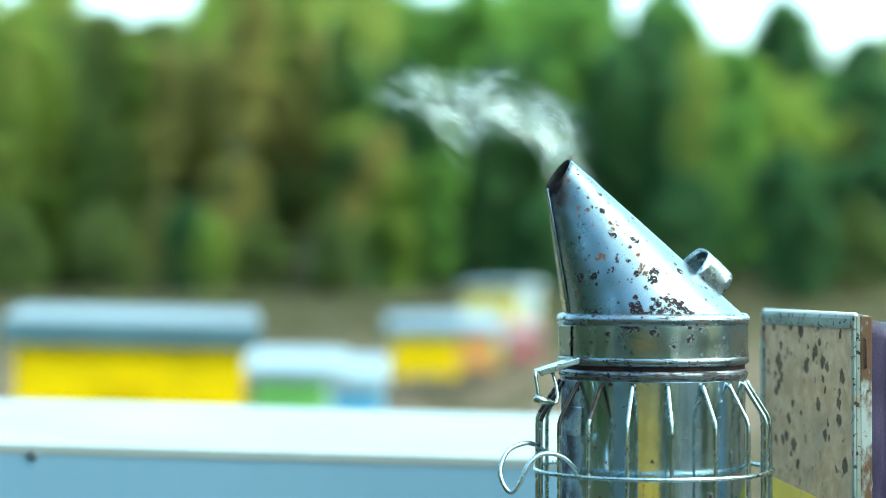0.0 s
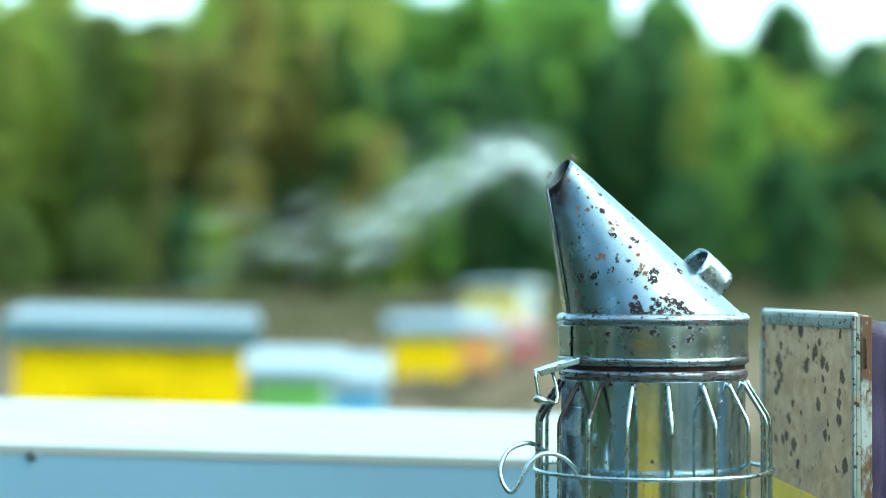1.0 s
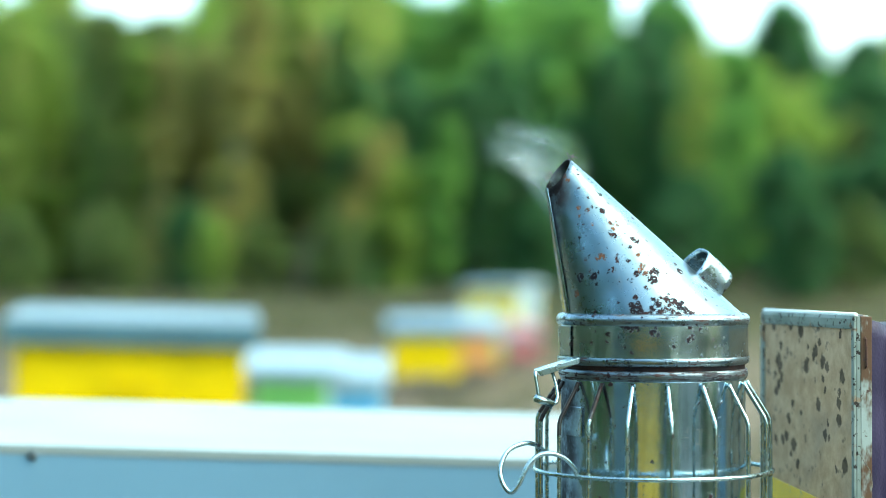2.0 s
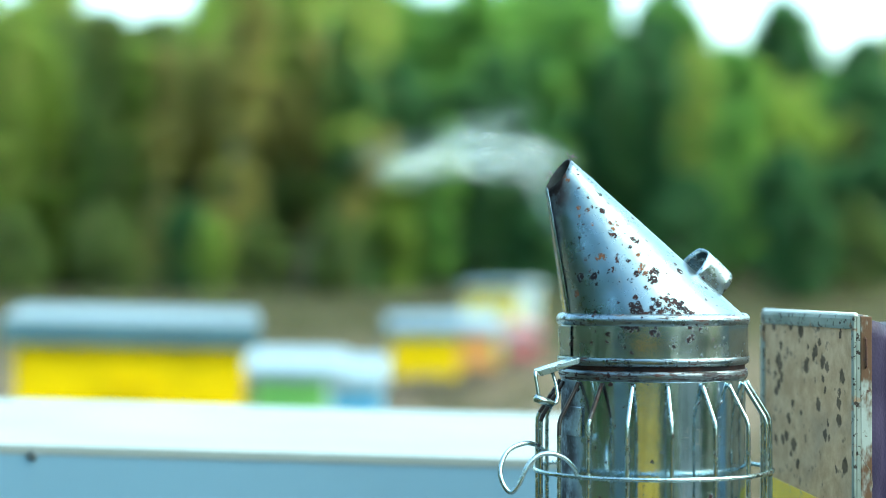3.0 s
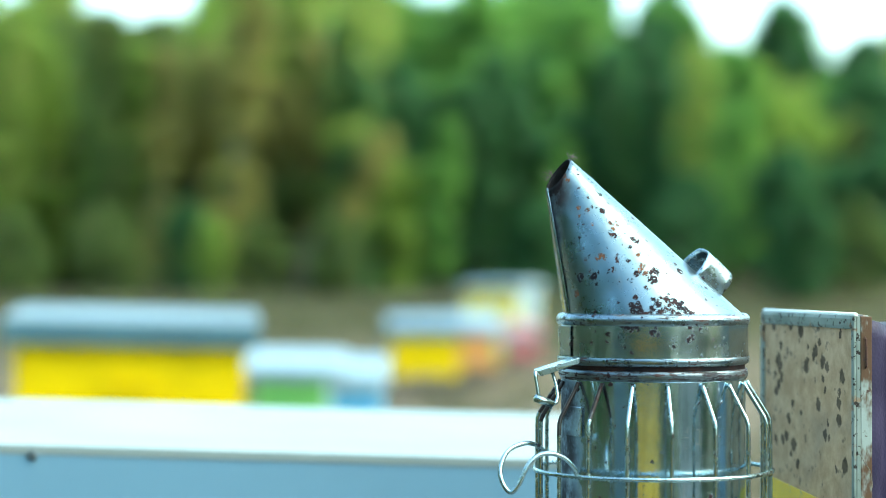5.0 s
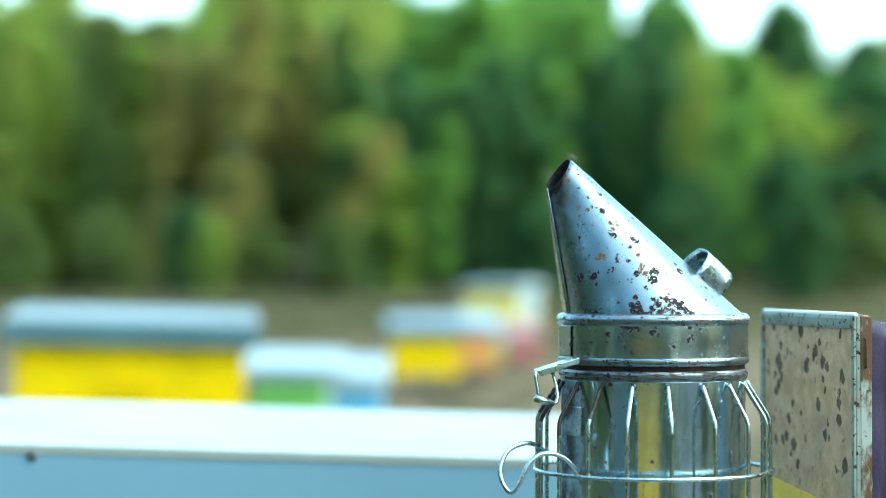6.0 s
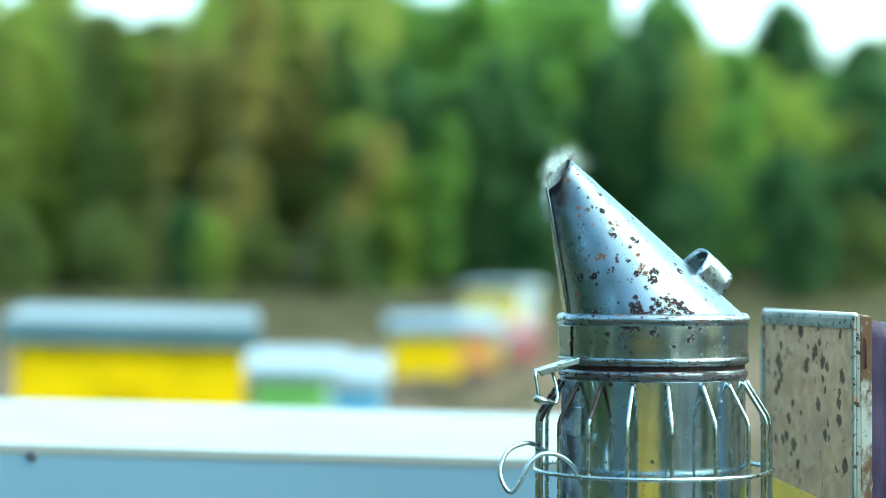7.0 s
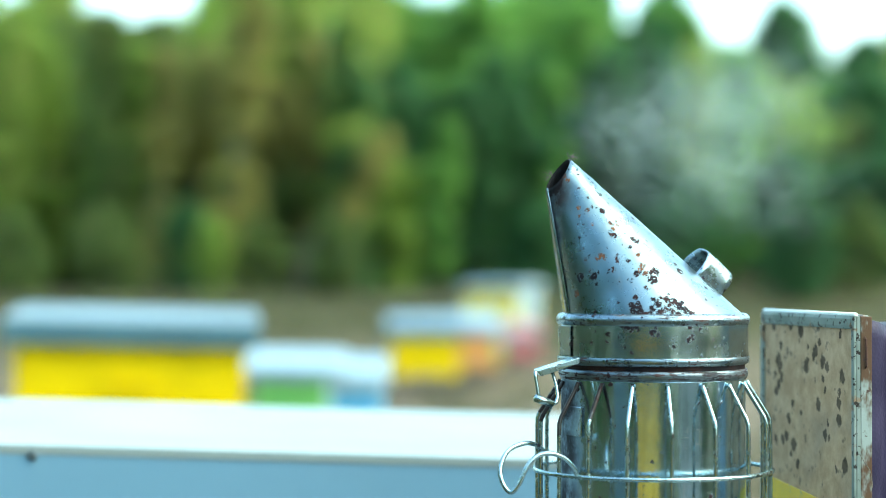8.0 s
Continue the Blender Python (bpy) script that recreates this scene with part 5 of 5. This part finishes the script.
def build_smoke():
    """Wisps wait inside the can, leave by the mouth and drift off with the wind."""
    made = []
    for number, (first, last, count, (length, width), dense, drift) in enumerate(PUFFS):
        rnd = random.Random(100 + number)
        puff = thing("smoke_puff", Matrix.Translation(NOZZLE), "pale translucent smoke drifting from the smoker's nozzle", "smoke", "puffs of smoke", "stuff")
        for i in range(count):
            k = rnd.uniform(0.75, 1.25)
            wisp = part("wisp", build_wisp(length * 0.001 * k, width * 0.001 * k, number * 100 + i), SMOKE, puff, "", True)
            wisp.color = (max(0.001, length * 0.0016 - 0.12), 0.85 if length < 57 and width > 20 else 0.3, 0.33 if length > 36 else 0.11, dense * rnd.uniform(0.7, 1.2))
            start = first + (last - first) * (i + rnd.uniform(0.2, 0.8)) / count
            side = [rnd.gauss(0, 0.6) for _ in range(3)]
            roll = rnd.uniform(-50, 50) if width > 30 else rnd.uniform(-25, 25)
            made.append((wisp, start, side, roll, drift, length * 0.001 * k))
    return made


WISPS = build_smoke()


def wisp_rows(start, side, roll, drift, span):
    """Poses of one wisp: in the can, at the mouth, along the drift, away."""
    def at(age):
        if drift[-1][1] < 0 and age < 0.02:
            # the tail of a long veil is still inside the cone
            t = max(0.0, age / 0.02)
            return (Vector((0.28 * span, 0, -0.41 * span)) * (1 - t) + outside(0.02) * t) if age >= 0 else Vector((0.28 * span, 0, -0.41 * span)) * (1 - age / 0.02)
        return outside(age)

    def outside(age):
        for (a, x, z, s), (b, x2, z2, s2) in zip(drift, drift[1:]):
            if age <= b:
                break
        t = min(1.0, max(0.0, (age - a) / (b - a)))
        x, z, s = x + (x2 - x) * t, z + (z2 - z) * t, s + (s2 - s) * t
        return Vector((x + side[0] * s, side[1] * s, z + side[2] * s)) * 0.001

    def posed(age):
        p, way = at(age), at(age + 0.02) - at(age - 0.02)
        lean = max(-75, min(75, math.degrees(math.atan2(way.z, abs(way.x) + 1e-6))))
        facing = 1 if drift[-1][1] > 0 else -1
        return Matrix.Translation(p) @ pose(0, 0, 0, 0, -lean if facing > 0 else lean, 0) @ pose(0, 0, 0, roll * 0.6, 0, 0)

    inside = pose(0.050, 0, -0.19, 0, 80, 0)
    leave, gone = frame(start), frame(start + drift[-1][0])
    rows = []
    if leave > 2:
        rows += [(0.0, inside), ((leave - 2) / FPS, inside)]
    for f in range(max(1, leave), gone + 1):
        rows.append(((f - 1) / FPS, posed((f - 1) / FPS - start)))
    away = 1.6 if drift[-1][1] > 0 else -1.6
    far = Matrix.Translation(at(drift[-1][0]) + Vector((away, 0.3, 0.5))) @ pose(0, 0, 0, roll, 0, 0)
    rows.append((rows[-1][0] + 0.6, far))
    if rows[-1][0] < 8.0:
        rows.append((8.0, far))
    return rows


def motions():
    for wisp, start, side, roll, drift, span in WISPS:
        walk(wisp, wisp_rows(start, side, roll, drift, span))


motions()
